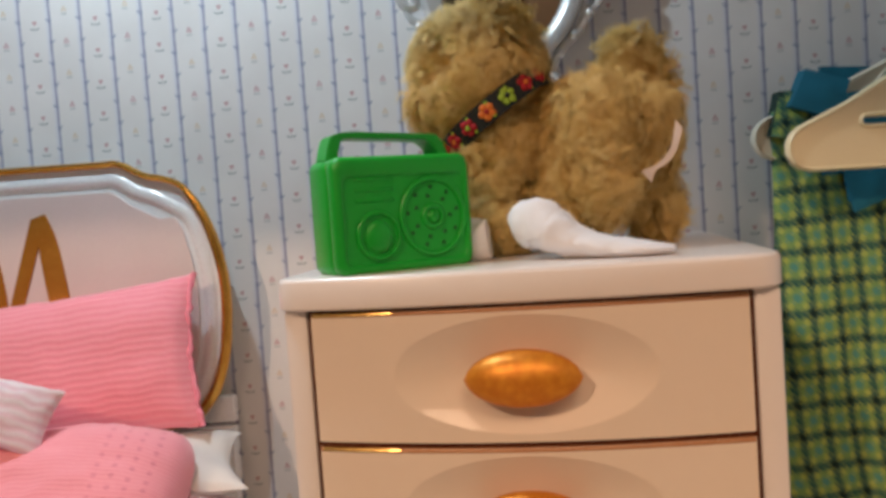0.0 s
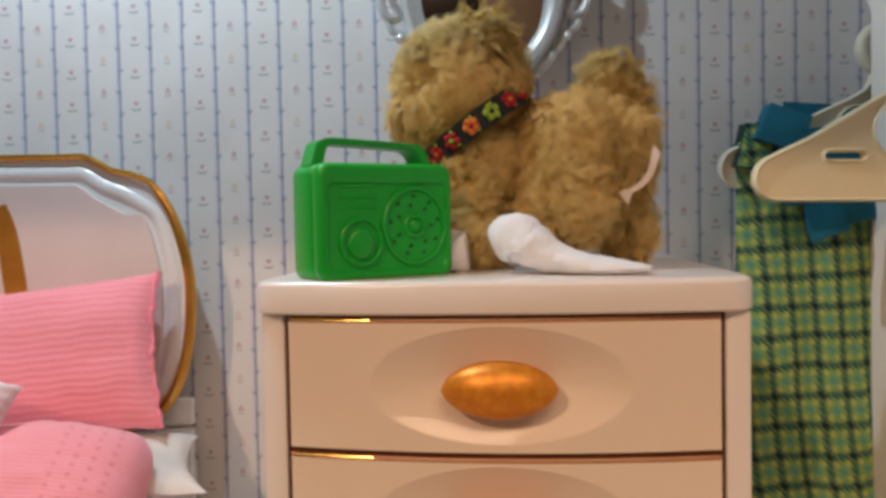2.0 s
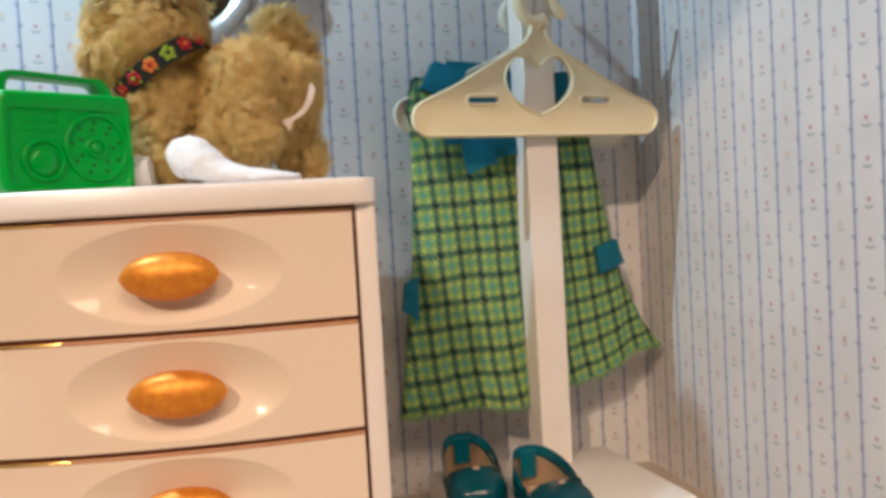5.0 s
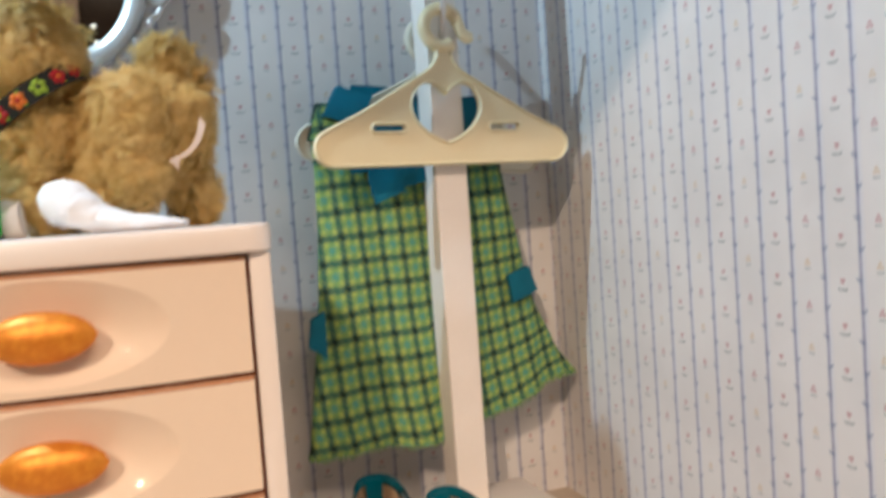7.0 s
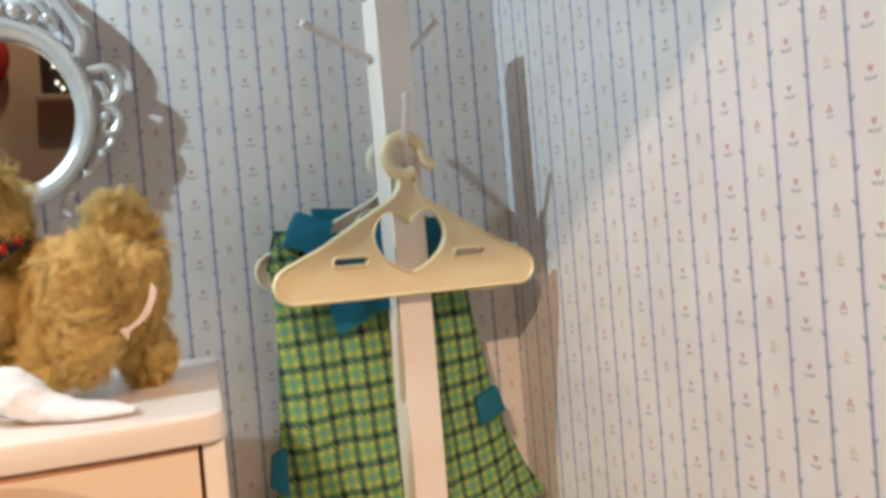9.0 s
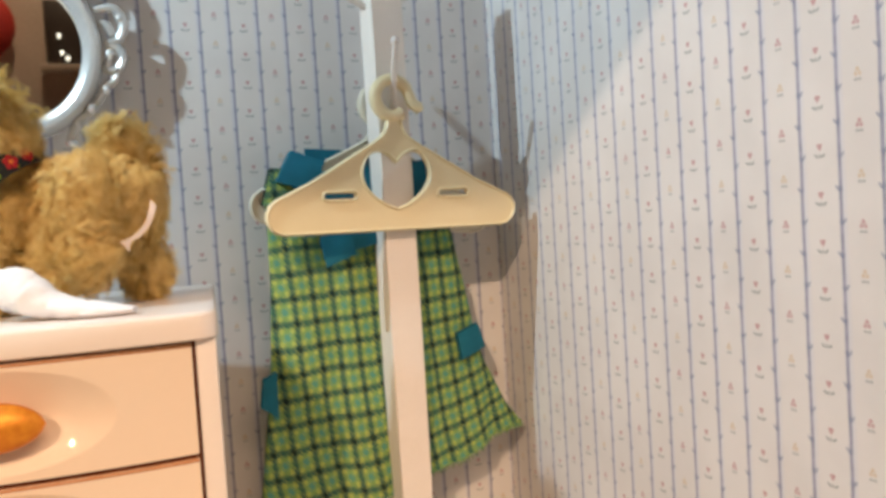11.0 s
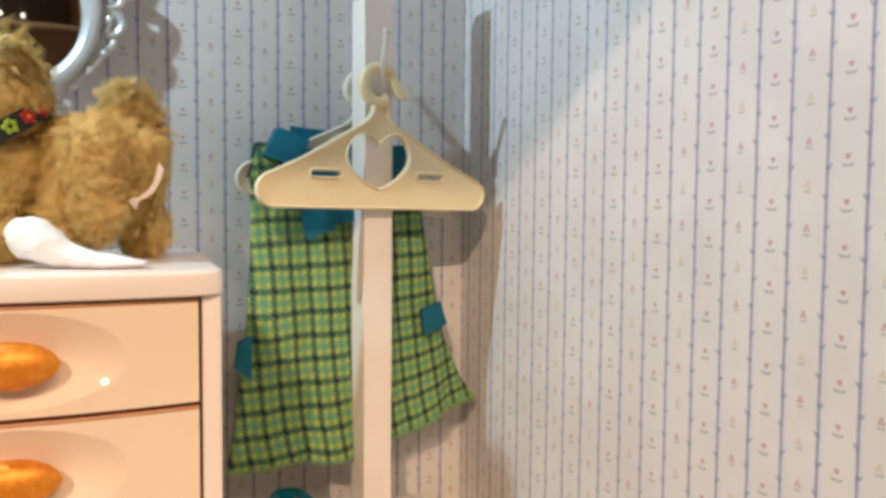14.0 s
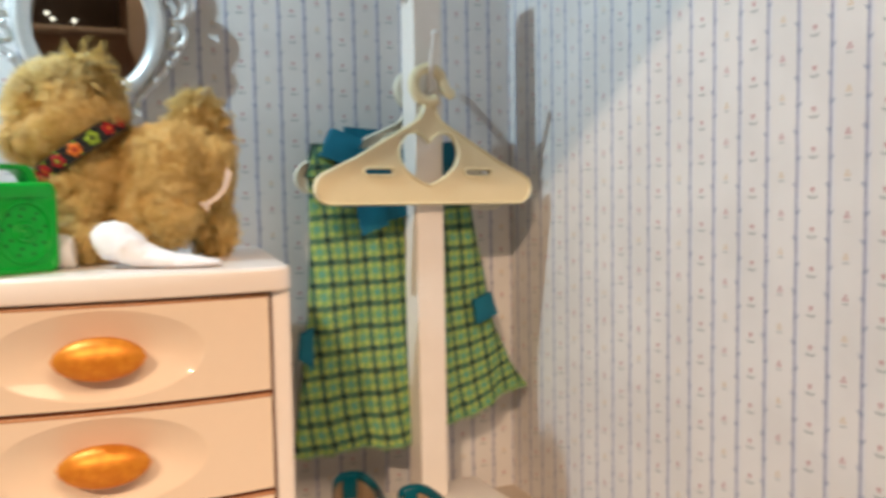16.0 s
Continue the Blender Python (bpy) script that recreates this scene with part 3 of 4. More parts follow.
    part("boss", turned(cx, cz, [(0.0052, 0.0004), (0.0050, -0.0006), (0.0046, -0.0011), (0.0036, -0.0013), (0.0032, -0.0011), (0.0030, -0.0004), (0.0026, -0.0004), (0.0022, -0.0012), (0.0012, -0.0018), (0.0002, -0.0020)]), M["green"], speaker)
    for rr, n in ((0.0074, 7), (0.0104, 9)):
        for k in range(n):
            turn = (k + 0.3 * (rr > 0.009)) * 2 * math.pi / n
            bm = bmesh.new()
            bmesh.ops.create_cone(bm, cap_ends=True, segments=10, radius1=0.0008, radius2=0.0008, depth=0.0006,
                                  matrix=Matrix.Translation((cx + rr * math.cos(turn), 0.0, cz + rr * 1.06 * math.sin(turn))) @ Matrix.Rotation(radians(90), 4, "X"))
            part("hole", bm, M["hole"], speaker, smooth=False)
    arch = part("dial", turned(0.0168, 0.0140, [(0.0088, 0.0004), (0.0088, -0.0009), (0.0084, -0.0013), (0.0076, -0.0013), (0.0072, -0.0009), (0.0071, 0.0), (0.0066, 0.0001), (0.0002, 0.0001)], 1.05, 0.0046), M["green"], t)
    part("dial_knob", turned(0.0168, 0.0135, [(0.0056, 0.0004), (0.0055, -0.0004), (0.0050, -0.0010), (0.0030, -0.0013), (0.0002, -0.0014)], 1.1), M["green"], arch)
    for z in (0.0262, 0.0300, 0.0338):
        part("ridge", box(bmesh.new(), 0.0085, 0.0235, -0.0006, 0.001, z, z + 0.0014, 0.0004, 1), M["green"], t)
    part("button", box(bmesh.new(), 0.0028, 0.0046, 0.0048, 0.0066, 0.0040, 0.0062, 0.0005, 1), M["green"], t)


toy_radio()


# ---- plush dog ----
LOCKS = 380000


def plush_dog():
    """Stuffed body of merged rounds with thousands of curled tufts, all one mesh."""
    Y = 0.397
    rounds = [((-0.0100, Y - 0.002, 0.3150), (0.0310, 0.029, 0.0290)), ((-0.0320, Y - 0.004, 0.3030), (0.0145, 0.017, 0.0160)),
              ((-0.0210, Y - 0.002, 0.2970), (0.0190, 0.020, 0.0140)), ((0.0010, Y - 0.010, 0.3370), (0.0125, 0.010, 0.0125)),
              ((0.0080, Y + 0.014, 0.3360), (0.0120, 0.010, 0.0125)),
              # chest and forelegs
              ((-0.0030, Y - 0.002, 0.2700), (0.0205, 0.025, 0.0300)), ((-0.0060, Y - 0.014, 0.2420), (0.0120, 0.012, 0.0190)), ((0.0030, Y + 0.016, 0.2420), (0.0110, 0.012, 0.0180)),
              # back, rump and tail
              ((0.0230, Y + 0.006, 0.2860), (0.0260, 0.021, 0.0190)), ((0.0600, Y + 0.000, 0.2770), (0.0230, 0.026, 0.0300)),
              ((0.0655, Y + 0.003, 0.3070), (0.0155, 0.014, 0.0195)), ((0.0715, Y + 0.002, 0.2880), (0.0145, 0.015, 0.0270)),
              # near thigh and knee, far hind leg
              ((0.0430, Y - 0.015, 0.2760), (0.0235, 0.022, 0.0290)), ((0.0405, Y - 0.018, 0.2630), (0.0220, 0.0195, 0.0215)), ((0.0365, Y - 0.021, 0.2500), (0.0190, 0.017, 0.0175)), ((0.0715, Y + 0.010, 0.2480), (0.0125, 0.015, 0.0230))]
    rounds = [(c, tuple(q - 0.0062 for q in r)) for c, r in rounds]
    bm = bmesh.new()
    for c, r in rounds:
        blobby(bm, c, [q * 0.97 for q in r], 20, 12)
    bm.verts.ensure_lookup_table()
    verts = [tuple(v.co) for v in bm.verts]
    faces = [tuple(v.index for v in f.verts) for f in bm.faces]
    bm.free()
    rng = np.random.default_rng(7)
    locks = []
    for n, (c, r) in enumerate(rounds):
        area = (r[0] * r[1] + r[0] * r[2] + r[1] * r[2]) / 3 * 4 * math.pi
        q = rng.normal(size=(int(area * LOCKS), 3))
        q /= np.linalg.norm(q, axis=1)[:, None]
        p = np.array(c) + q * r
        nor = q / np.array(r)
        nor /= np.linalg.norm(nor, axis=1)[:, None]
        keep = p[:, 2] > 0.2275
        for m, (cc, rr) in enumerate(rounds):
            if m != n:
                keep &= (((p - cc) / rr) ** 2).sum(1) > 0.88
        locks += list(zip(p[keep], nor[keep]))
    P, N = np.array([k[0] for k in locks]), np.array([k[1] for k in locks])
    flow = np.array([[noise.noise(Vector(v) * 42 + Vector((d, 0, 0))) for d in (0, 7, 13)] for v in P]) * 2.2
    flow += rng.normal(size=flow.shape) * 0.38 + np.array([0.1, 0, -0.35])
    T = flow - N * (flow * N).sum(1)[:, None]
    T /= np.linalg.norm(T, axis=1)[:, None]
    U = np.cross(N, T)
    K, S = 16, 8
    one = lambda lo, hi: rng.uniform(lo, hi, (len(P), 1, 1, 1))
    t = np.linspace(0, 1, S)[None, None, :, None]
    n4, t4, u4 = (v[:, None, None, :] for v in (N, T, U))
    rise, run, curl, phase = one(0.0042, 0.0090), one(0.0100, 0.0175), one(0.0012, 0.0026), one(0, 2.2)
    phase = phase + np.array([noise.noise(Vector(v) * 70) for v in P])[:, None, None, None] * 7
    path = P[:, None, None, :] - n4 * 0.0010 + n4 * rise * np.sin(t * 1.9) + t4 * run * t ** 1.2 + u4 * curl * np.sin(14.0 * t + phase) * t ** 0.6
    a0, r0 = rng.uniform(0, 6.28, (len(P), K, 1, 1)), rng.uniform(0, 1, (len(P), K, 1, 1)) ** 0.5 * 0.0023
    spread = r0 * (1 - 0.15 * t) + rng.normal(size=(len(P), K, 1, 1)) * 0.0009 * t
    path = path + (t4 * np.cos(a0) + u4 * np.sin(a0)) * spread + n4 * 0.0005 * t * rng.normal(size=(len(P), K, 1, 1))
    path = path + u4 * 0.0007 * np.sin(15 * t + phase + a0 * 0.9) * t
    path[..., 2] = np.maximum(path[..., 2], 0.2243)
    thick = 0.00017 * (1 - 0.7 * t ** 2)
    lean = rng.uniform(-0.5, 0.5, (len(P), K, 1, 1))
    wide = u4 * np.cos(lean) + n4 * np.sin(lean)
    ring = np.stack([path - wide * thick, path + wide * thick], 3)
    flat = ring.reshape(-1, 3)
    base = len(verts) + np.arange(len(P) * K)[:, None] * (S * 2)
    i = np.arange(S - 1)[None, :] * 2
    quads = np.stack([base + i, base + i + 1, base + i + 3, base + i + 2], -1).reshape(-1, 4)
    verts += flat.tolist()
    faces += quads.tolist()
    me = bpy.data.meshes.new("plush_dog")
    me.from_pydata(verts, [], faces)
    me.materials.append(M["fur"])
    me.polygons.foreach_set("use_smooth", [True] * len(me.polygons))
    tagged(new("plush_dog", me), "curly golden plush toy dog standing on the chest", "plush toy")


plush_dog()


def dog_collar():
    """A black ribbon with embroidered flowers round the dog's neck."""
    t = thing("dog_collar", pose(0, 0, 0), "black ribbon collar embroidered with red and green flowers", "collar")
    line = [Vector((-0.003, 0.395, 0.2925)) + Matrix.Rotation(radians(-35), 3, "Y") @ Vector((0.0285 * math.cos(a), 0.0305 * math.sin(a), 0)) for a in [k * math.pi / 24 for k in range(49)]]
    up = Matrix.Rotation(radians(-35), 3, "Y") @ Vector((0, 0, 1))
    bm = bmesh.new()
    mid = sum(line, Vector()) / len(line)
    rings = []
    for p in line[:-1]:
        out = (p - mid).normalized()
        rings.append([p + up * 0.0054 + out * 0.0006, p - up * 0.0054 + out * 0.0006, p - up * 0.0054, p + up * 0.0054])
    rings.append(rings[0])
    loft(bm, rings, True, False)
    part("ribbon", bm, M["collar"], t)
    for n, k in enumerate((26, 29, 32, 35, 38, 41, 44)):
        p = line[k]
        out = (p - mid).normalized()
        along = up.cross(out)
        petal, heart_ = ((M["red"], M["orange"]), (M["red"], M["orange"]), (M["red"], M["lime"]), (M["orange"], M["red"]), (M["lime"], M["collar"]), (M["red"], M["orange"]), (M["red"], M["orange"]))[n]
        bm = bmesh.new()
        for j in range(5):
            a = j * math.pi / 2.5 + n
            blobby(bm, p + out * 0.0009 + (along * math.cos(a) + up * math.sin(a)) * 0.0025, (0.0018, 0.0011, 0.0018), 8, 5)
        flower = part("flower", bm, petal, t)
        bm = bmesh.new()
        blobby(bm, p + out * 0.0017, (0.0012, 0.0009, 0.0012), 8, 5)
        part("flower_heart", bm, heart_, flower)
        # small leaves between the flowers
        q = (p + line[k + 1]) / 2 + out * 0.0008
        bm = bmesh.new()
        for sgn in (-1, 1):
            blobby(bm, q + up * 0.0036 * sgn, (0.0009, 0.0008, 0.0009), 8, 5)
        part("leaf", bm, M["lime"], t)


dog_collar()


def cloth_label():
    """A thin ribbon that stands off the haunch, with its sewn end opened to a flap."""
    bm = bmesh.new()
    line = curve([(0.0625, 0.3640, 0.2560), (0.0650, 0.3615, 0.2590), (0.0700, 0.3620, 0.2620), (0.0745, 0.3640, 0.2670), (0.0770, 0.3660, 0.2730), (0.0785, 0.3670, 0.2785)], 5)
    rings = []
    for i, p in enumerate(line):
        w = 0.0010 + 0.00007 * (i - 6) if i > 6 else 0.0036 - 0.00043 * i
        n = Vector((-0.6, 0.1, 0.8)).normalized()
        rings.append([p + n * w, p + n * w + Vector((0, 0.0004, 0)), p - n * w + Vector((0, 0.0004, 0)), p - n * w])
    loft(bm, rings)
    single("cloth_label", bm, M["tag"], "small pinkish white cloth tag sewn to the dog's haunch", "label")


cloth_label()


def sock(points, radii, flat):
    bm = bmesh.new()
    line = curve(points, 6)
    n = len(line)
    rings = []
    for i, p in enumerate(line):
        f = i / (n - 1) * (len(radii) - 1)
        k = min(int(f), len(radii) - 2)
        r = radii[k] * (1 - f + k) + radii[k + 1] * (f - k)
        g = flat[k] * (1 - f + k) + flat[k + 1] * (f - k)
        ahead = (line[min(i + 1, n - 1)] - line[max(i - 1, 0)]).normalized()
        across = ahead.cross(Vector((0, 0, 1))).normalized()
        up = across.cross(ahead)
        ring = []
        for j in range(20):
            a = j * math.pi / 10
            wr = 1 + 0.16 * noise.noise(p * 160 + Vector((math.cos(a), math.sin(a), 0)) * 1.5) + 0.10 * noise.noise(p * 420 + Vector((math.cos(a), math.sin(a), 3)) * 2.2)
            q = p + across * math.cos(a) * r * wr + up * math.sin(a) * g * wr
            q.z = max(q.z, 0.2240)
            ring.append(q)
        rings.append(ring)
    cut = n * 2 // 5
    loft(bm, rings[:cut + 1])
    toe = bmesh.new()
    loft(toe, rings[cut:])
    return bm, toe


def sock_thing(shapes, label):
    t = thing("sock", pose(0, 0, 0), label, "sock", "pair of socks")
    part("leg", shapes[0], M["sock"], t)
    part("foot", shapes[1], M["sock"], t)


sock_thing(sock([(0.0035, 0.352, 0.2365), (0.0065, 0.350, 0.2380), (0.0130, 0.346, 0.2390), (0.0195, 0.343, 0.2355), (0.0290, 0.339, 0.2305), (0.0420, 0.334, 0.2280), (0.0550, 0.329, 0.2270), (0.0660, 0.325, 0.2262)],
                    [0.004, 0.0085, 0.0110, 0.0110, 0.0105, 0.0105, 0.0095, 0.004], [0.007, 0.0105, 0.0118, 0.0102, 0.0068, 0.0045, 0.0032, 0.0016]),
           "soft white sock lying slumped on the chest top")
sock_thing(sock([(-0.030, 0.366, 0.232), (-0.024, 0.365, 0.233), (-0.015, 0.363, 0.2330), (-0.009, 0.362, 0.2335)],
                    [0.006, 0.008, 0.008, 0.005], [0.006, 0.0085, 0.0095, 0.0095]),
           "white sock standing folded behind the green radio")


# ---- coat stand ----
stand = thing("coat_stand", pose(0.2415, 0.4665, 0, 0, 0, 4.5), "white wooden doll's coat stand with thin pegs", "coat stand")
part("base", box(bmesh.new(), -0.089, 0.0535, -0.105, 0.020, -0.012, 0.0180, 0.0035, 3), M["stand"], stand, "thick square white base")
bm = bmesh.new()
box(bm, -0.0118, 0.0118, -0.0118, 0.0118, 0.0181, 0.4520, 0.0008, 1)
part("post", bm, M["stand"], stand)
for name, a, b in (("peg", (-0.011, 0, 0.411), (-0.058, -0.004, 0.4325)), ("peg", (0.011, 0, 0.411), (0.039, 0.004, 0.4385)),
                   ("peg", (-0.001, -0.011, 0.332), (-0.004, -0.034, 0.3805)), ("peg", (0, 0.011, 0.344), (0.002, 0.036, 0.378))):
    bm = bmesh.new()
    a, b = Vector(a), Vector(b)
    tube(bm, [a, a.lerp(b, 0.5), b], [0.0025, 0.0023, 0.0021], 8)
    blobby(bm, b, (0.0030, 0.0030, 0.0030), 10, 6)
    part("peg", bm, M["peg"], stand, "thin white peg with a round tip")


# ---- hangers ----
def heart(cx, cz, w, h):
    """A full, rounded heart."""
    half = curve([(0, 0, 0.30), (0.10, 0, 0.43), (0.24, 0, 0.50), (0.38, 0, 0.44), (0.48, 0, 0.24), (0.495, 0, 0.04), (0.43, 0, -0.16), (0.29, 0, -0.34), (0.13, 0, -0.46), (0, 0, -0.52)], 3)
    right = [(p.x, p.z) for p in half]
    ring = right + [(-x, z) for x, z in reversed(right[1:-1])]
    return [(cx + x * w, cz + z * h) for x, z in ring]


def slot(cx, cz, w, h):
    r = h / 2
    return [(cx + sx * (w / 2 - r) + r * math.cos(radians(a)), cz + r * math.sin(radians(a))) for sx, a0 in ((1, -90), (-1, 90)) for a in range(a0, a0 + 181, 30)]


def hanger(m, material, label, hook_side=1):
    t = thing("hanger", m, label, "clothes hanger", "hangers on the coat stand")
    half, r = 0.0890, 0.0116
    outline = []

    def arc(cx, cz, rr, a0, a1, n=7):
        return [(cx + rr * math.cos(radians(a0 + (a1 - a0) * k / (n - 1))), cz + rr * math.sin(radians(a0 + (a1 - a0) * k / (n - 1)))) for k in range(n)]

    outline += arc(half - r * 0.8, r, r, -88, 62)
    outline += [(0.060, 0.0335), (0.030, 0.0510), (0.016, 0.0590), (0.0095, 0.0635), (0.0058, 0.0690), (0.0048, 0.0740), (0.0052, 0.0775)]
    outline += [(-x, z) for x, z in reversed(outline)]
    holes = [heart(0, 0.0345, 0.0510, 0.0400), slot(-0.0415, 0.0240, 0.0240, 0.0060), slot(0.0425, 0.0240, 0.0240, 0.0060)]
    bm = bmesh.new()
    slab(bm, outline, -0.0017, 0.0017, holes)
    part("plate", bm, material, t, smooth=False)
    for name, ring in (("rim", outline), ("heart_rim", holes[0]), ("slot_rim", holes[1]), ("slot_rim", holes[2])):
        bm = bmesh.new()
        pts = [Vector((x, 0, z)) for x, z in ring]
        rings = []
        n = len(pts)
        for i in range(n + 1):
            p, a, b = pts[i % n], pts[(i - 1) % n], pts[(i + 1) % n]
            d = (b - a).normalized()
            nor = Vector((-d.z, 0, d.x))
            rings.append([p + nor * (0.0013 * math.cos(w)) + Vector((0, 0.0034 * math.sin(w), 0)) for w in [k * math.pi / 4 for k in range(8)]])
        loft(bm, rings, True, False)
        part(name, bm, material, t)
    # the open hook
    ring = [(0.0125 * math.cos(radians(w)), 0, 0.0905 + 0.0125 * math.sin(radians(w))) for w in range(300, 0, -20)]
    pts = ring + [(0.0145, 0, 0.0880), (0.0172, 0, 0.0852), (0.0202, 0, 0.0836)]
    pts = [(x * hook_side, y, z) for x, y, z in pts]
    line = curve(pts, 5)
    bm = bmesh.new()
    n = len(line)
    tube(bm, line, [0.0049 - 0.0007 * math.sin(math.pi * i / (n - 1)) - (0.0006 if i > n * 0.8 else 0) for i in range(n)], 10)
    blobby(bm, line[-1], (0.0030, 0.0028, 0.0028), 10, 6)
    part("hook", bm, material, t)
    return t


hanger(pose(0.2385, 0.4470, 0.2540, 0, 0.8, 4.7), M["hanger"], "ivory plastic doll hanger with a heart cut-out")
hanger(pose(0.2330, 0.4900, 0.2555, 0, 6.0, 3.0), M["hanger_white"], "pale plastic doll hanger carrying the plaid dress")


# ---- dress ----
def dress():
    t = thing("dress", pose(0.2330, 0.4900, 0, 0, 0, 3), "yellow-green and teal plaid sleeveless doll dress on a hanger", "dress")
    bm = bmesh.new()
    uv = bm.loops.layers.uv.new("UVMap")
    # (height, left edge, right edge, half depth)
    prof = [(0.2980, -0.070, 0.014, 0.005), (0.2900, -0.079, 0.024, 0.007), (0.2760, -0.081, 0.036, 0.009), (0.2550, -0.079, 0.060, 0.010), (0.2150, -0.080, 0.067, 0.011),
            (0.1700, -0.083, 0.074, 0.013), (0.1300, -0.088, 0.084, 0.015), (0.0900, -0.094, 0.097, 0.017), (0.0610, -0.098, 0.110, 0.019)]
    nu, steps = 96, 8
    levels = []
    for (z0, a0, b0, d0), (z1, a1, b1, d1) in zip(prof, prof[1:]):
        for k in range(steps):
            f = k / steps
            levels.append((z0 + (z1 - z0) * f, a0 + (a1 - a0) * f, b0 + (b1 - b0) * f, d0 + (d1 - d0) * f))
    levels.append(prof[-1])
    rows = []
    for n, (z, a, b, d) in enumerate(levels):
        low = (0.296 - z) / 0.235
        row = []
        for i in range(nu):
            w = i * 2 * math.pi / nu
            c, s = math.cos(w), math.sin(w)
            x = (a + b) / 2 + (b - a) / 2 * (abs(c) ** 0.85) * (1 if c > 0 else -1)
            fold = 0.0020 * low * math.sin(x * 150 + 1.3) + 0.0012 * low * math.sin(x * 310 + low * 2) + 0.003 * noise.noise(Vector((x * 30, z * 18, s * 2)))
            y = d * (abs(s) ** 0.8) * (1 if s > 0 else -1) + fold
            # the hem rises towards the wall side
            f = (x + 0.10) / 0.21
            lift = low ** 2 * (0.034 * max(f - 0.45, 0) / 0.55 * 1.0 + 0.002 * math.sin(x * 90))
            row.append((bm.verts.new((x, y, z + lift)), x))
        rows.append(row)
    for n in range(len(rows) - 1):
        za, zb = levels[n][0], levels[n + 1][0]
        for i in range(nu):
            j = (i + 1) % nu
            f = bm.faces.new((rows[n][i][0], rows[n][j][0], rows[n + 1][j][0], rows[n + 1][i][0]))
            for loop, (x, z, lv) in zip(f.loops, ((rows[n][i][1], za, n), (rows[n][j][1], za, n), (rows[n + 1][j][1], zb, n + 1), (rows[n + 1][i][1], zb, n + 1))):
                loop[uv].uv = ((x - (levels[lv][1] + levels[lv][2]) / 2)  + 0.5, z - 0.05 * x)
    hem = [v.co.copy() for v, x in rows[-1]]
    part("skirt", bm, M["plaid"], t)
    # loose yarn ends along the hem
    rnd = random.Random(5)
    bm = bmesh.new()
    for k in range(len(hem)):
        for f in (0.0, 0.35, 0.7):
            p = hem[k].lerp(hem[(k + 1) % len(hem)], f)
            tip = p + Vector((rnd.uniform(-0.0012, 0.0012), rnd.uniform(-0.0014, 0.0006), -rnd.uniform(0.0015, 0.0036)))
            tube(bm, [p + Vector((0, 0, 0.001)), p.lerp(tip, 0.5), tip], [0.0005, 0.0005, 0.0003], 4)
    part("fringe", bm, M["yarn"], t, "short loose yarn fringe")

    def quad_cloth(name, corners, thick, material, nx=8, puff=0.0015):
        """A soft patch between four corners (x, y, z), counted round."""
        bm = bmesh.new()
        uvl = bm.loops.layers.uv.new("UVMap")
        p = [Vector(c) for c in corners]
        grid = {}
        for side_ in (0, 1):
            for i in range(nx + 1):
                for j in range(nx + 1):
                    u, v = i / nx, j / nx
                    q = p[0] * (1 - u) * (1 - v) + p[1] * u * (1 - v) + p[2] * u * v + p[3] * (1 - u) * v
                    b = math.sin(math.pi * u) * math.sin(math.pi * v)
                    q = q + Vector((0, (thick * side_ - puff * b * (1 - side_)) + 0.0008 * noise.noise(q * 120), 0))
                    grid[side_, i, j] = bm.verts.new(q)
        for side_ in (0, 1):
            for i in range(nx):
                for j in range(nx):
                    f = bm.faces.new([grid[side_, i + a, j + b] for a, b in ((0, 0), (1, 0), (1, 1), (0, 1))])
                    for loop in f.loops:
                        loop[uvl].uv = (loop.vert.co.x + 0.5, loop.vert.co.z)
        edge = [(i, 0) for i in range(nx)] + [(nx, j) for j in range(nx)] + [(i, nx) for i in range(nx, 0, -1)] + [(0, j) for j in range(nx, 0, -1)]
        for k in range(len(edge)):
            a, b = edge[k], edge[(k + 1) % len(edge)]
            bm.faces.new((grid[0, a[0], a[1]], grid[0, b[0], b[1]], grid[1, b[0], b[1]], grid[1, a[0], a[1]]))
        return part(name, bm, material, t)

    quad_cloth("shoulder", [(-0.083, -0.010, 0.276), (-0.058, -0.012, 0.272), (-0.058, -0.004, 0.301), (-0.074, -0.002, 0.302)], 0.012, M["plaid"])
    quad_cloth("collar", [(-0.073, -0.014, 0.292), (-0.048, -0.016, 0.283), (-0.036, -0.007, 0.305), (-0.058, -0.001, 0.3140)], 0.012, M["teal"])
    quad_cloth("collar", [(0.004, -0.014, 0.282), (0.032, -0.013, 0.284), (0.028, -0.004, 0.308), (0.012, -0.006, 0.304)], 0.010, M["teal"])
    quad_cloth("collar_back", [(-0.045, 0.006, 0.284), (0.026, 0.006, 0.284), (0.026, 0.010, 0.311), (-0.046, 0.010, 0.316)], 0.002, M["teal"])
    quad_cloth("neckerchief", [(-0.056, -0.0155, 0.252), (0.030, -0.0155, 0.256), (0.047, -0.011, 0.304), (-0.060, -0.011, 0.296)], 0.003, M["teal"], puff=0.002)
    quad_cloth("bow", [(-0.044, -0.0185, 0.236), (-0.004, -0.0185, 0.244), (-0.002, -0.015, 0.266), (-0.046, -0.015, 0.262)], 0.003, M["teal"], puff=0.003)
    quad_cloth("bow_tail", [(-0.043, -0.0215, 0.230), (-0.022, -0.0215, 0.238), (-0.024, -0.0190, 0.256), (-0.047, -0.0190, 0.250)], 0.002, M["teal"])
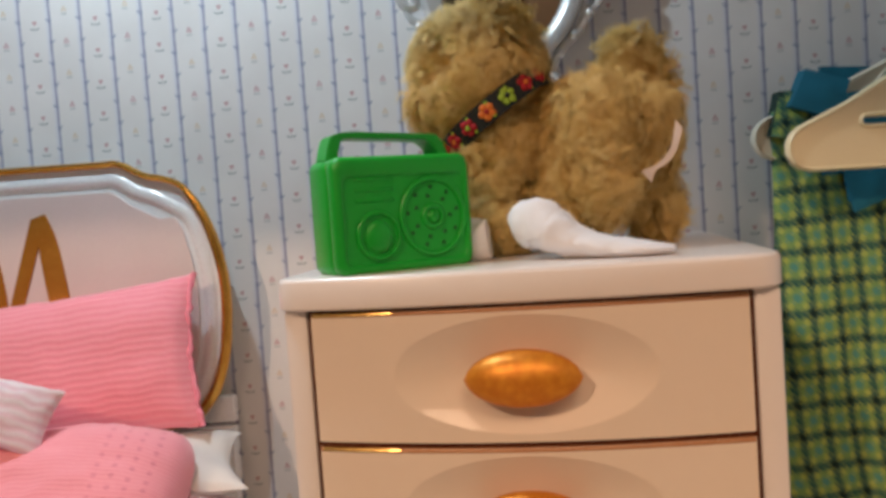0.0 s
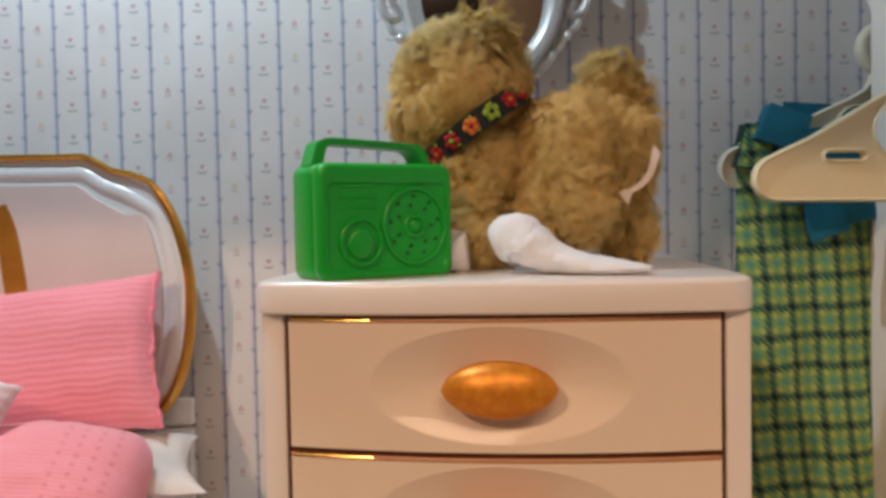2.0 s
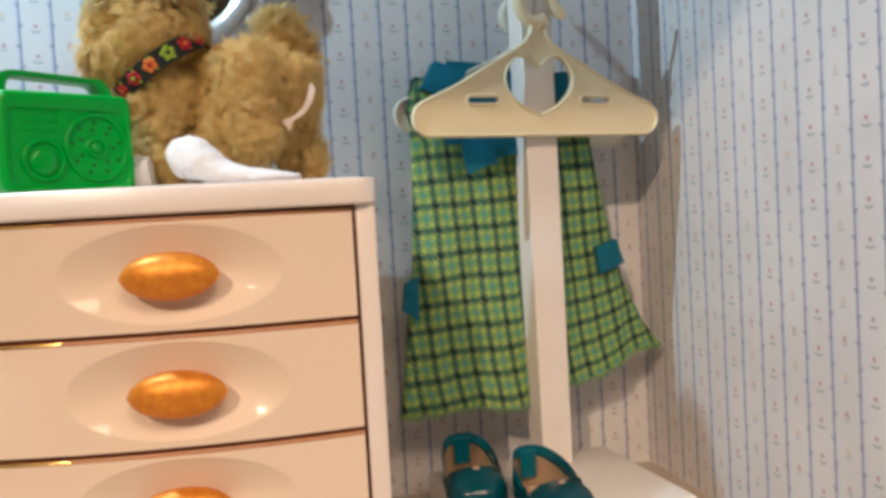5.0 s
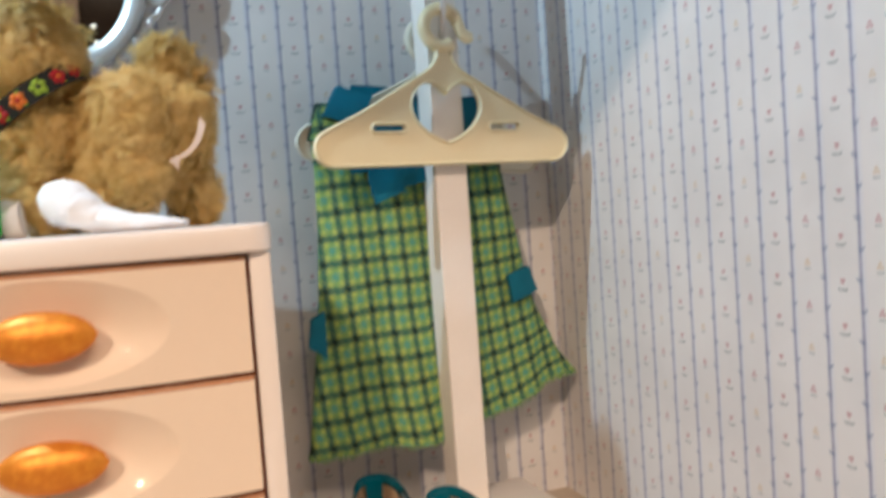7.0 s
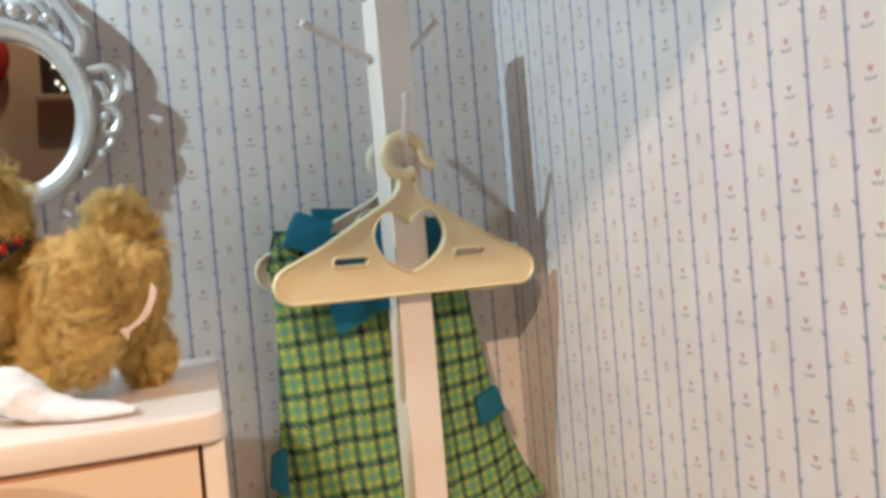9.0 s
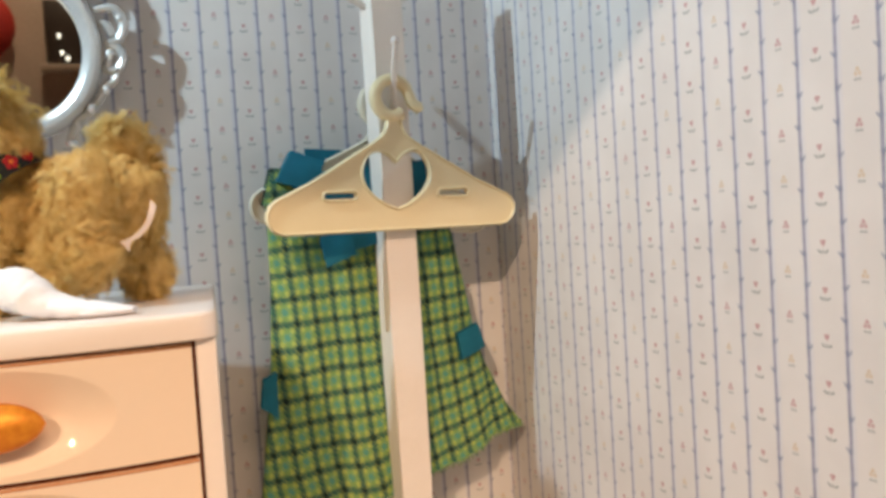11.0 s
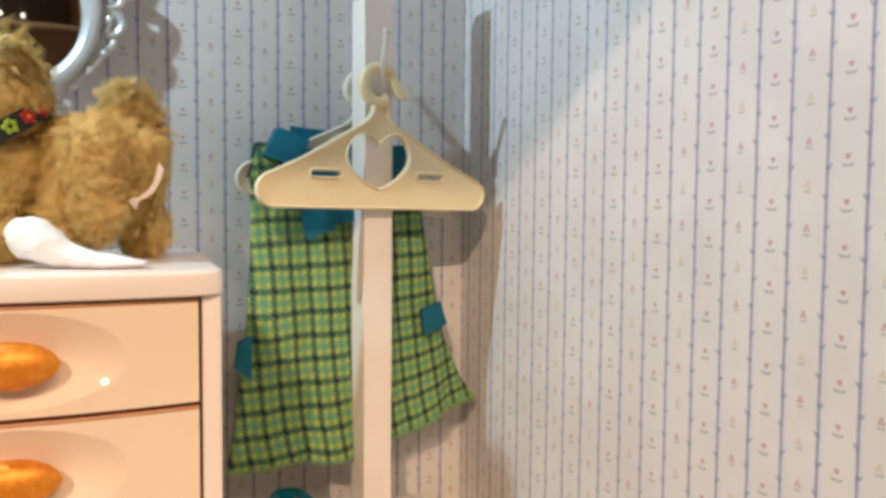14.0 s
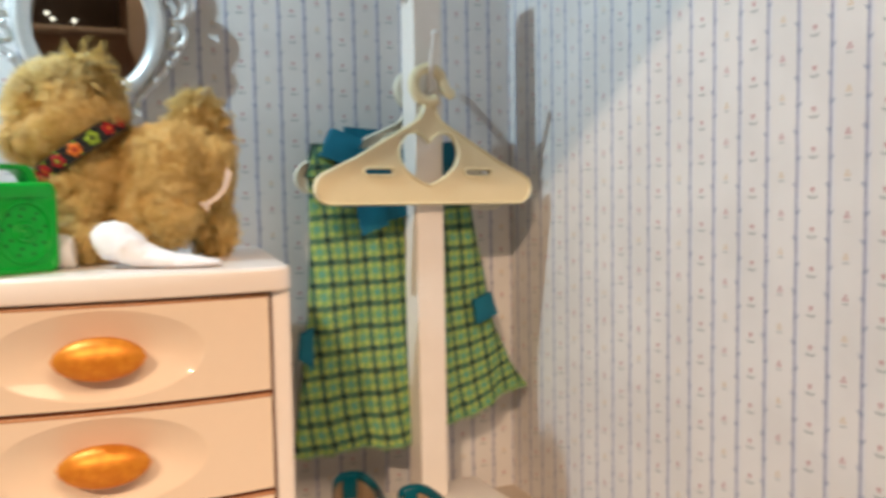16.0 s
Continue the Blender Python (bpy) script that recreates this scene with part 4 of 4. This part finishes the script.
    quad_cloth("pocket_flap", [(-0.094, -0.012, 0.136), (-0.083, -0.014, 0.128), (-0.082, -0.012, 0.160), (-0.091, -0.010, 0.155)], 0.006, M["teal"])
    quad_cloth("pocket_flap", [(0.056, -0.020, 0.152), (0.079, -0.014, 0.159), (0.074, -0.012, 0.177), (0.054, -0.018, 0.172)], 0.005, M["teal"])


dress()


# ---- shoes ----
def shoe(m):
    t = thing("shoe", m, "glossy teal patent doll shoe with an ankle strap", "shoe", "pair of teal shoes")
    L, W = 0.067, 0.0218

    def half_width(s):
        """Half the width at s, from the heel (0) to the toe (1)."""
        body = 0.70 + 0.42 * s - 0.12 * math.sin(math.pi * s)
        return W * body * (1 - max(0.30 - s, 0) ** 2 / 0.09) ** 0.5 * (1 - max(s - 0.62, 0) ** 2 / 0.1444) ** 0.5 + 0.0005

    def outline(scale, z, n=28):
        pts = []
        for k in range(n + 1):
            s = 0.5 - 0.5 * math.cos(math.pi * k / n)
            pts.append((half_width(s) * scale, (L * (1 - s) - L / 2) * (1 + (scale - 1) * 0.6), z))
        return pts + [(-x, y, zz) for x, y, zz in reversed(pts[1:-1])]

    bm = bmesh.new()
    loft(bm, [outline(0.97, 0), outline(1.01, 0.0012), outline(1.01, 0.0030)])
    part("sole", bm, M["sole"], t)
    bm = bmesh.new()
    loft(bm, [outline(0.90, 0.003), outline(0.90, 0.0046)])
    part("insole", bm, M["insole"], t, "tan insole")
    # upper: walls all round, closed over the toes from CAP on
    CAP, n = 0.63, 44
    bm = bmesh.new()
    rings = []
    for k in range(n + 1):
        s = 0.008 + 0.984 * k / n
        w, y = half_width(s) * 1.02, L * (1 - s) - L / 2
        wall = 0.0150 + 0.0100 * max(1 - s / 0.45, 0) ** 1.3 if s < CAP else 0.0158 * (1 - ((s - CAP) / (1 - CAP)) ** 2.2) ** 0.55 + 0.0012
        ring = []
        for j in range(21):
            a = math.pi * j / 20
            if s >= CAP:
                ring.append((w * (abs(math.cos(a)) ** 0.72) * (1 if math.cos(a) > 0 else -1), y, 0.0028 + wall * math.sin(a) ** 0.62))
            else:
                side_ = 1 if j <= 10 else -1
                f = (j if j <= 10 else 20 - j) / 10
                ring.append((side_ * w * (1 + 0.05 * math.sin(math.pi * f) - 0.06 * f), y, 0.0028 + wall * f))
        rings.append(ring)
    vs = [[bm.verts.new(p) for p in ring] for ring in rings]
    for k in range(n):
        open_top = 0.008 + 0.984 * (k + 1) / n < CAP
        for j in range(20):
            if not (open_top and j in (10,)) and not (not open_top and rings[k][10][0] * rings[k + 1][10][0] < 0):
                if open_top and j == 10:
                    continue
                if 0.008 + 0.984 * k / n < CAP <= 0.008 + 0.984 * (k + 1) / n and 6 < j < 13:
                    continue
                bm.faces.new((vs[k][j], vs[k][j + 1], vs[k + 1][j + 1], vs[k + 1][j]))
    bm.faces.new([v for v in vs[0][:11]] + [v for v in vs[0][11:]])
    bm.faces.new(vs[n])
    bmesh.ops.solidify(bm, geom=bm.faces[:], thickness=0.0008)
    part("upper", bm, M["patent"], t)
    # tan lining inside the heel walls
    bm = bmesh.new()
    rows = []
    for k in range(25):
        s = 0.02 + (CAP + 0.02) * k / 24
        rows.append((half_width(s) * 0.93, L * (1 - s) - L / 2))
    path_ = [(x, y) for x, y in reversed(rows)] + [(-x, y) for x, y in rows]
    tall = lambda y: 0.0128 + 0.0100 * max((y + 0.5 * L - 0.55 * L) / (0.45 * L), 0) ** 1.3
    vs = [[bm.verts.new((x, y - (0.0012 if abs(x) < 0.004 else 0), 0.0046 + (tall(y) - 0.0046 + 0.0018) * f)) for x, y in path_] for f in (0.0, 0.5, 1.0)]
    for lo, hi in zip(vs, vs[1:]):
        for k in range(len(path_) - 1):
            bm.faces.new((lo[k], lo[k + 1], hi[k + 1], hi[k]))
    bmesh.ops.solidify(bm, geom=bm.faces[:], thickness=0.0003)
    part("lining", bm, M["insole"], t, "tan lining")
    # the ankle strap stands up in an arch over the heel
    bm = bmesh.new()
    arc = [(0.0186 * (abs(math.cos(a)) ** 0.75) * (1 if math.cos(a) > 0 else -1), -0.001 + 0.031 * math.sin(a), 0.0150 + 0.0135 * math.sin(a) ** 0.8) for a in [math.pi * k / 24 for k in range(25)]]
    loft(bm, [[(x, y - 0.0006, z + 0.0032), (x, y + 0.0006, z + 0.0032), (x * 0.99, y + 0.0010, z - 0.0030), (x * 0.99, y - 0.0002, z - 0.0030)] for x, y, z in arc])
    part("strap", bm, M["patent"], t)
    part("heel_tab", box(bmesh.new(), -0.0056, 0.0056, 0.0278, 0.0292, 0.0105, 0.0290, 0.0004, 1), M["patent"], t)
    bm = bmesh.new()
    for dx, dz, r in ((-0.0011, 0.0003, 0.0011), (0.0011, 0.0003, 0.0011), (0, -0.0014, 0.0012)):
        blobby(bm, (dx, -0.0165 + dz * -1.0, 0.0209 + dz * 0.3), (r, r, 0.0010), 8, 5)
    part("stud", bm, M["insole"], t, "small pale flower cut in the toe")


shoe(pose(0.171, 0.426, 0.0182, 0, 0, -2))
shoe(pose(0.209, 0.380, 0.0182, 0, 0, 8))


# ---- wall mirror ----
def mirror():
    t = thing("wall_mirror", pose(0.004, 0.5035, 0.388, 0, 0, 1.2), "oval wall mirror in an ornate silvery white frame", "mirror")
    a, b = 0.0385, 0.0465

    def ell(k, n, pa, pb, y):
        w = k * 2 * math.pi / n
        return (pa * math.cos(w), y, pb * math.sin(w))

    bm = bmesh.new()
    n = 64
    prof = [(0.000, 0.006), (0.0000, -0.003), (0.0008, -0.0050), (0.0022, -0.0056), (0.0038, -0.0064), (0.0065, -0.0080), (0.0095, -0.0078), (0.0120, -0.0050), (0.0132, 0.000), (0.0132, 0.008)]
    loft(bm, [[ell(k, n, a + d, b + d, y) for k in range(n)] for d, y in prof], True, False)
    part("rim", bm, M["silver"], t)
    bm = bmesh.new()
    loft(bm, [[ell(k, n, a + 0.001, b + 0.001, y) for k in range(n)] for y in (0.004, 0.0065)])
    part("glass", bm, M["mirror"], t, "mirror glass")
    bm = bmesh.new()
    loft(bm, [[ell(k, n, a + 0.010, b + 0.010, y) for k in range(n)] for y in (0.007, 0.0172)])
    part("backing", bm, M["silver"], t)

    def scroll(points, r):
        bm = bmesh.new()
        line = curve(points, 6)
        m = len(line)
        tube(bm, line, [r * (0.55 + 0.55 * math.sin(math.pi * (0.12 + 0.76 * i / (m - 1)))) for i in range(m)], 8)
        return part("scroll", bm, M["silver"], t)

    def bead(p, r):
        bm = bmesh.new()
        blobby(bm, p, (r, r, r * 1.1), 10, 7)
        return part("bead", bm, M["silver"], t)

    for s in (-1, 1):
        # side garlands
        scroll([(s * 0.048, 0.0000, 0.026), (s * 0.060, -0.0010, 0.027), (s * 0.066, -0.0010, 0.018), (s * 0.062, -0.0010, 0.006), (s * 0.053, -0.0010, 0.004)], 0.0032)
        scroll([(s * 0.050, 0.0000, 0.018), (s * 0.056, -0.0010, 0.015), (s * 0.058, -0.0010, 0.008)], 0.0028)
        scroll([(s * 0.053, 0.0000, 0.002), (s * 0.061, -0.0010, 0.001), (s * 0.064, -0.0010, -0.006), (s * 0.060, -0.0010, -0.014), (s * 0.053, -0.0010, -0.014), (s * 0.055, -0.0020, -0.007)], 0.0030)
        scroll([(s * 0.060, 0.0000, -0.014), (s * 0.057, -0.0010, -0.022), (s * 0.051, -0.0010, -0.026), (s * 0.047, -0.0010, -0.034), (s * 0.040, -0.0010, -0.042), (s * 0.032, -0.0010, -0.050), (s * 0.027, 0.0000, -0.060), (s * 0.031, 0.0000, -0.065)], 0.0028)
        for p, r in (((s * 0.056, -0.0030, -0.004), 0.0032), ((s * 0.052, -0.0030, -0.028), 0.0030), ((s * 0.042, -0.0030, -0.040), 0.0032), ((s * 0.064, -0.0020, 0.020), 0.0030), ((s * 0.033, -0.0020, -0.050), 0.0028)):
            bead(p, r)
        # crest
        scroll([(s * 0.044, -0.003, 0.034), (s * 0.046, -0.004, 0.046), (s * 0.040, -0.004, 0.060), (s * 0.030, -0.004, 0.074), (s * 0.018, -0.004, 0.086), (s * 0.008, -0.004, 0.094)], 0.0040)
        scroll([(s * 0.032, -0.003, 0.050), (s * 0.026, -0.004, 0.064), (s * 0.016, -0.004, 0.076), (s * 0.008, -0.004, 0.078), (s * 0.012, -0.005, 0.068)], 0.0038)
        scroll([(s * 0.004, -0.003, 0.060), (s * 0.012, -0.006, 0.066), (s * 0.020, -0.006, 0.060), (s * 0.016, -0.005, 0.056)], 0.0036)
        for p, r in (((s * 0.010, -0.007, 0.062), 0.0050), ((s * 0.018, -0.006, 0.064), 0.0036), ((s * 0.028, -0.005, 0.058), 0.0034)):
            bead(p, r)
    bead((0, -0.007, 0.066), 0.0055)
    bead((0, -0.005, 0.084), 0.0050)


mirror()


# ---- bed ----
bed = thing("bed", pose(-0.312, 0.4880, 0), "white doll bed with a gold-edged headboard and monogram", "bed")


def headboard_outline(inset):
    """Right half from the middle of the top, then mirrored."""
    w, top = 0.133 - inset, 0.2920 - inset
    right = curve([(0, 0, top), (0.055, 0, top - 0.0005), (0.070 - inset * 0.3, 0, top - 0.001), (0.086 - inset * 0.6, 0, top - 0.009), (0.100 - inset, 0, top - 0.0125), (0.112 - inset, 0, top - 0.019), (w - 0.009, 0, 0.252), (w - 0.001, 0, 0.222), (w, 0, 0.195), (w - 0.004, 0, 0.165), (w - 0.013, 0, 0.142), (w - 0.026, 0, 0.127 + inset * 0.3)], 5)
    right = [(p.x, p.z) for p in right]
    right.append((w - 0.060, 0.118 + inset))
    return right + [(-x, z) for x, z in reversed(right[1:])]


part("headboard", slab(bmesh.new(), headboard_outline(0.003), 0.0, 0.010), M["head_white"], bed, "glossy white headboard")
bm = bmesh.new()
ring = headboard_outline(0.001)
pts = [Vector((x, -0.001, z)) for x, z in ring]
tube(bm, pts + [pts[0]], [0.0022 + 0.0013 * min(max((0.272 - p.z) / 0.03, 0.0), 1.0) for p in pts + [pts[0]]], 8, False)
part("gold_trim", bm, M["gold_paint"], bed, "gold painted edge")
bm = bmesh.new()
pts = [Vector((x, 0.0048, z)) for x, z in headboard_outline(0.0110)]
tube(bm, pts + [pts[0]], 0.0066, 12, False)
part("moulding", bm, M["head_white"], bed, "rounded glossy white moulding")
part("panel", slab(bmesh.new(), headboard_outline(0.0185), -0.0022, 0.001), M["panel"], bed, "pale pink panel")
part("frame_board", box(bmesh.new(), -0.128, 0.128, 0.002, 0.012, -0.012, 0.116, 0.001), M["head_white"], bed)
for z in (0.1375, 0.1180, 0.098):
    part("rail", box(bmesh.new(), -0.127, 0.127, 0.011, 0.017, z - 0.017, z, 0.0008, 1), M["head_white"], bed)
# monogram in broad brush strokes
for wide, pts in ((0.85, [(-0.066, 0.160), (-0.054, 0.192), (-0.043, 0.228), (-0.034, 0.258)]), (1.3, [(-0.032, 0.260), (-0.0255, 0.248), (-0.0205, 0.230), (-0.0175, 0.206), (-0.0160, 0.185)]),
                  (0.85, [(-0.0130, 0.184), (-0.0032, 0.2085), (0.0090, 0.243), (0.0140, 0.259)]), (1.3, [(0.0150, 0.2610), (0.0195, 0.245), (0.0225, 0.222), (0.0245, 0.205), (0.0270, 0.185)])):
    line = curve([(x, -0.0032 - 0.002 * pts[0][0], z) for x, z in pts], 8)
    bm = bmesh.new()
    rings = []
    for i, p in enumerate(line):
        d = (line[min(i + 1, len(line) - 1)] - line[max(i - 1, 0)]).normalized()
        nor = Vector((-d.z, 0, d.x)) * (wide * (0.0030 + 0.0024 * math.sin(math.pi * (0.1 + 0.7 * i / (len(line) - 1)))))
        rings.append([p + nor, p + nor + Vector((0, 0.0014, 0)), p - nor + Vector((0, 0.0014, 0)), p - nor])
    loft(bm, rings)
    part("monogram_stroke", bm, M["gold_stroke"], bed, "gold brush stroke of the letter M", smooth=False)
part("mattress", box(bmesh.new(), -0.118, 0.118, -0.40, -0.002, 0.055, 0.098, 0.008, 3), M["white_cloth"], bed)
for sx in (-0.11, 0.11):
    part("side_rail", box(bmesh.new(), sx - 0.006, sx + 0.006, -0.40, 0, 0.03, 0.06, 0.002), M["head_white"], bed)
    part("leg", box(bmesh.new(), sx - 0.007, sx + 0.007, -0.40, -0.386, -0.012, 0.06, 0.002), M["head_white"], bed)


def cushion(name, m, w, h, d, material, label, pinch=1.0, seed=0, soft=0.0):
    """A stuffed cushion, w wide, h high, d thick, standing in its xz plane."""
    bm = bmesh.new()
    uvl = bm.loops.layers.uv.new("UVMap")
    n = 36
    rows = {}
    for s in (0, 1):
        for i in range(n + 1):
            for j in range(n + 1):
                u, v = -1 + 2 * i / n, -1 + 2 * j / n
                fat = (max(1 - abs(u) ** 2.6, 0) * max(1 - abs(v) ** 2.6, 0)) ** 0.5
                pull = 1 - 0.075 * pinch * (1 - u * u) * abs(v) ** 3
                pullx = 1 - 0.065 * pinch * (1 - v * v) * abs(u) ** 3
                wr = noise.noise(Vector((u * 2.3 + seed, v * 2.3, s))) * 0.10 + noise.noise(Vector((u * 7 + seed, v * 7, s))) * 0.035
                y = d / 2 * fat * (1 + wr) * (1 if s else -1)
                rows[s, i, j] = bm.verts.new((w / 2 * u * pullx * (1 - soft * v ** 4), y + 0.003 * noise.noise(Vector((u * 1.5, v * 1.5, seed))), h / 2 * v * pull * (1 - soft * u ** 4) + 0.0015 * noise.noise(Vector((u * 6, v * 2, seed)))))
    for s in (0, 1):
        for i in range(n):
            for j in range(n):
                f = bm.faces.new([rows[s, i + a, j + b] for a, b in ((0, 0), (1, 0), (1, 1), (0, 1))])
                for loop, (a, b) in zip(f.loops, ((0, 0), (1, 0), (1, 1), (0, 1))):
                    loop[uvl].uv = ((i + a) / n * w, (j + b) / n * h)
    bmesh.ops.remove_doubles(bm, verts=bm.verts, dist=0.00005)
    ob = single(name, bm, material, label, "pillow" if "pillow" in name else "bedding")
    ob.matrix_world = m
    return ob


pillow = cushion("pillow", pose(-0.272, 0.4610, 0.1680, -14, -5.5, 0), 0.165, 0.092, 0.034, M["pink"], "ribbed pink corduroy pillow leaning on the headboard", seed=1)
bm = bmesh.new()
rnd = random.Random(3)
edge = [(0.0825 * (1 - 0.065 * (1 - v * v)) + rnd.uniform(-0.0012, 0.0012), rnd.uniform(-0.001, 0.001), 0.046 * v) for v in [-1 + k / 13 for k in range(27)]]
tube(bm, edge, [0.0012 + rnd.uniform(0, 0.0008) for _ in edge], 6)
part("seam", bm, M["pink_seam"], pillow, "puckered stitched edge")
cushion("white_pillow", pose(-0.238, 0.4250, 0.1180, -82, 6, 22), 0.160, 0.080, 0.024, M["white_cloth"], "plain white pillow lying under the pink one", pinch=1.7, seed=4)
cushion("knit_pillow", pose(-0.249, 0.3930, 0.1060, -50, -1, 0), 0.154, 0.092, 0.066, M["pink_knit"], "soft pink knitted pillow lying on the bed", seed=7, soft=0.16)
cushion("frilled_pillow", pose(-0.200, 0.3950, 0.0960, -84, 4, 8), 0.085, 0.060, 0.018, M["gingham"], "pale pink and white frilled pillow under the knitted one", pinch=2.0, seed=15)
cushion("small_pillow", pose(-0.282, 0.3850, 0.1650, -25, 20, 10), 0.085, 0.036, 0.020, M["gingham"], "small white and pink patterned pillow", seed=9)
cushion("blanket", pose(-0.290, 0.3300, 0.1050, -86, 0, 0), 0.150, 0.120, 0.022, M["lilac"], "folded lilac blue blanket on the bed", seed=12)


# ---- things of the shop, seen in the mirror ----
lit = single("lit_window", box(bmesh.new(), -1.43, -0.395, -3.205, -3.17, 0.45, 1.05), M["glow"], "bright lit shop window", "window", kind="structure", smooth=False)
bm = bmesh.new()
blobby(bm, (-0.42, -3.12, 1.24), (0.16, 0.075, 0.165), 24, 14)
single("red_hanging", bm, M["shop_red"], "large red padded hanging on the shop wall", "decoration")


# ceiling lamps of the shop in a row, and a dark cupboard, seen in the mirror
def shop_lamp(m):
    t = thing("shop_lamp", m, "small bright lamp bulb on a brass holder", "lamp", "lamps on the shop wall")
    bm = bmesh.new()
    blobby(bm, (0, 0.036, 0), (0.009, 0.009, 0.011), 14, 9)
    part("bulb", bm, M["glow_lamp"], t, "bright glass bulb")
    bm = bmesh.new()
    tube(bm, [(0, 0, 0), (0, 0.012, 0), (0, 0.030, 0)], [0.012, 0.006, 0.006], 12)
    part("holder", bm, M["gold_edge"], t)
    return t


first = shop_lamp(pose(-0.080, -3.107, 1.185))
for x, z in ((-0.073, 1.108), (-0.050, 1.082), (0.040, 1.080)):
    copy_thing(first, pose(x, -3.107, z))
cupboard = thing("shop_cupboard", pose(0.02, -3.199, 1.06), "dark brown wooden cupboard on the shop wall", "cupboard")
part("body", box(bmesh.new(), -0.16, 0.22, 0.001, 0.09, 0.0, 0.30, 0.006), M["dark_wood"], cupboard)
part("shelf_edge", box(bmesh.new(), -0.19, 0.25, 0.001, 0.11, -0.025, 0.0, 0.004), M["shop"], cupboard, "pale wooden ledge")
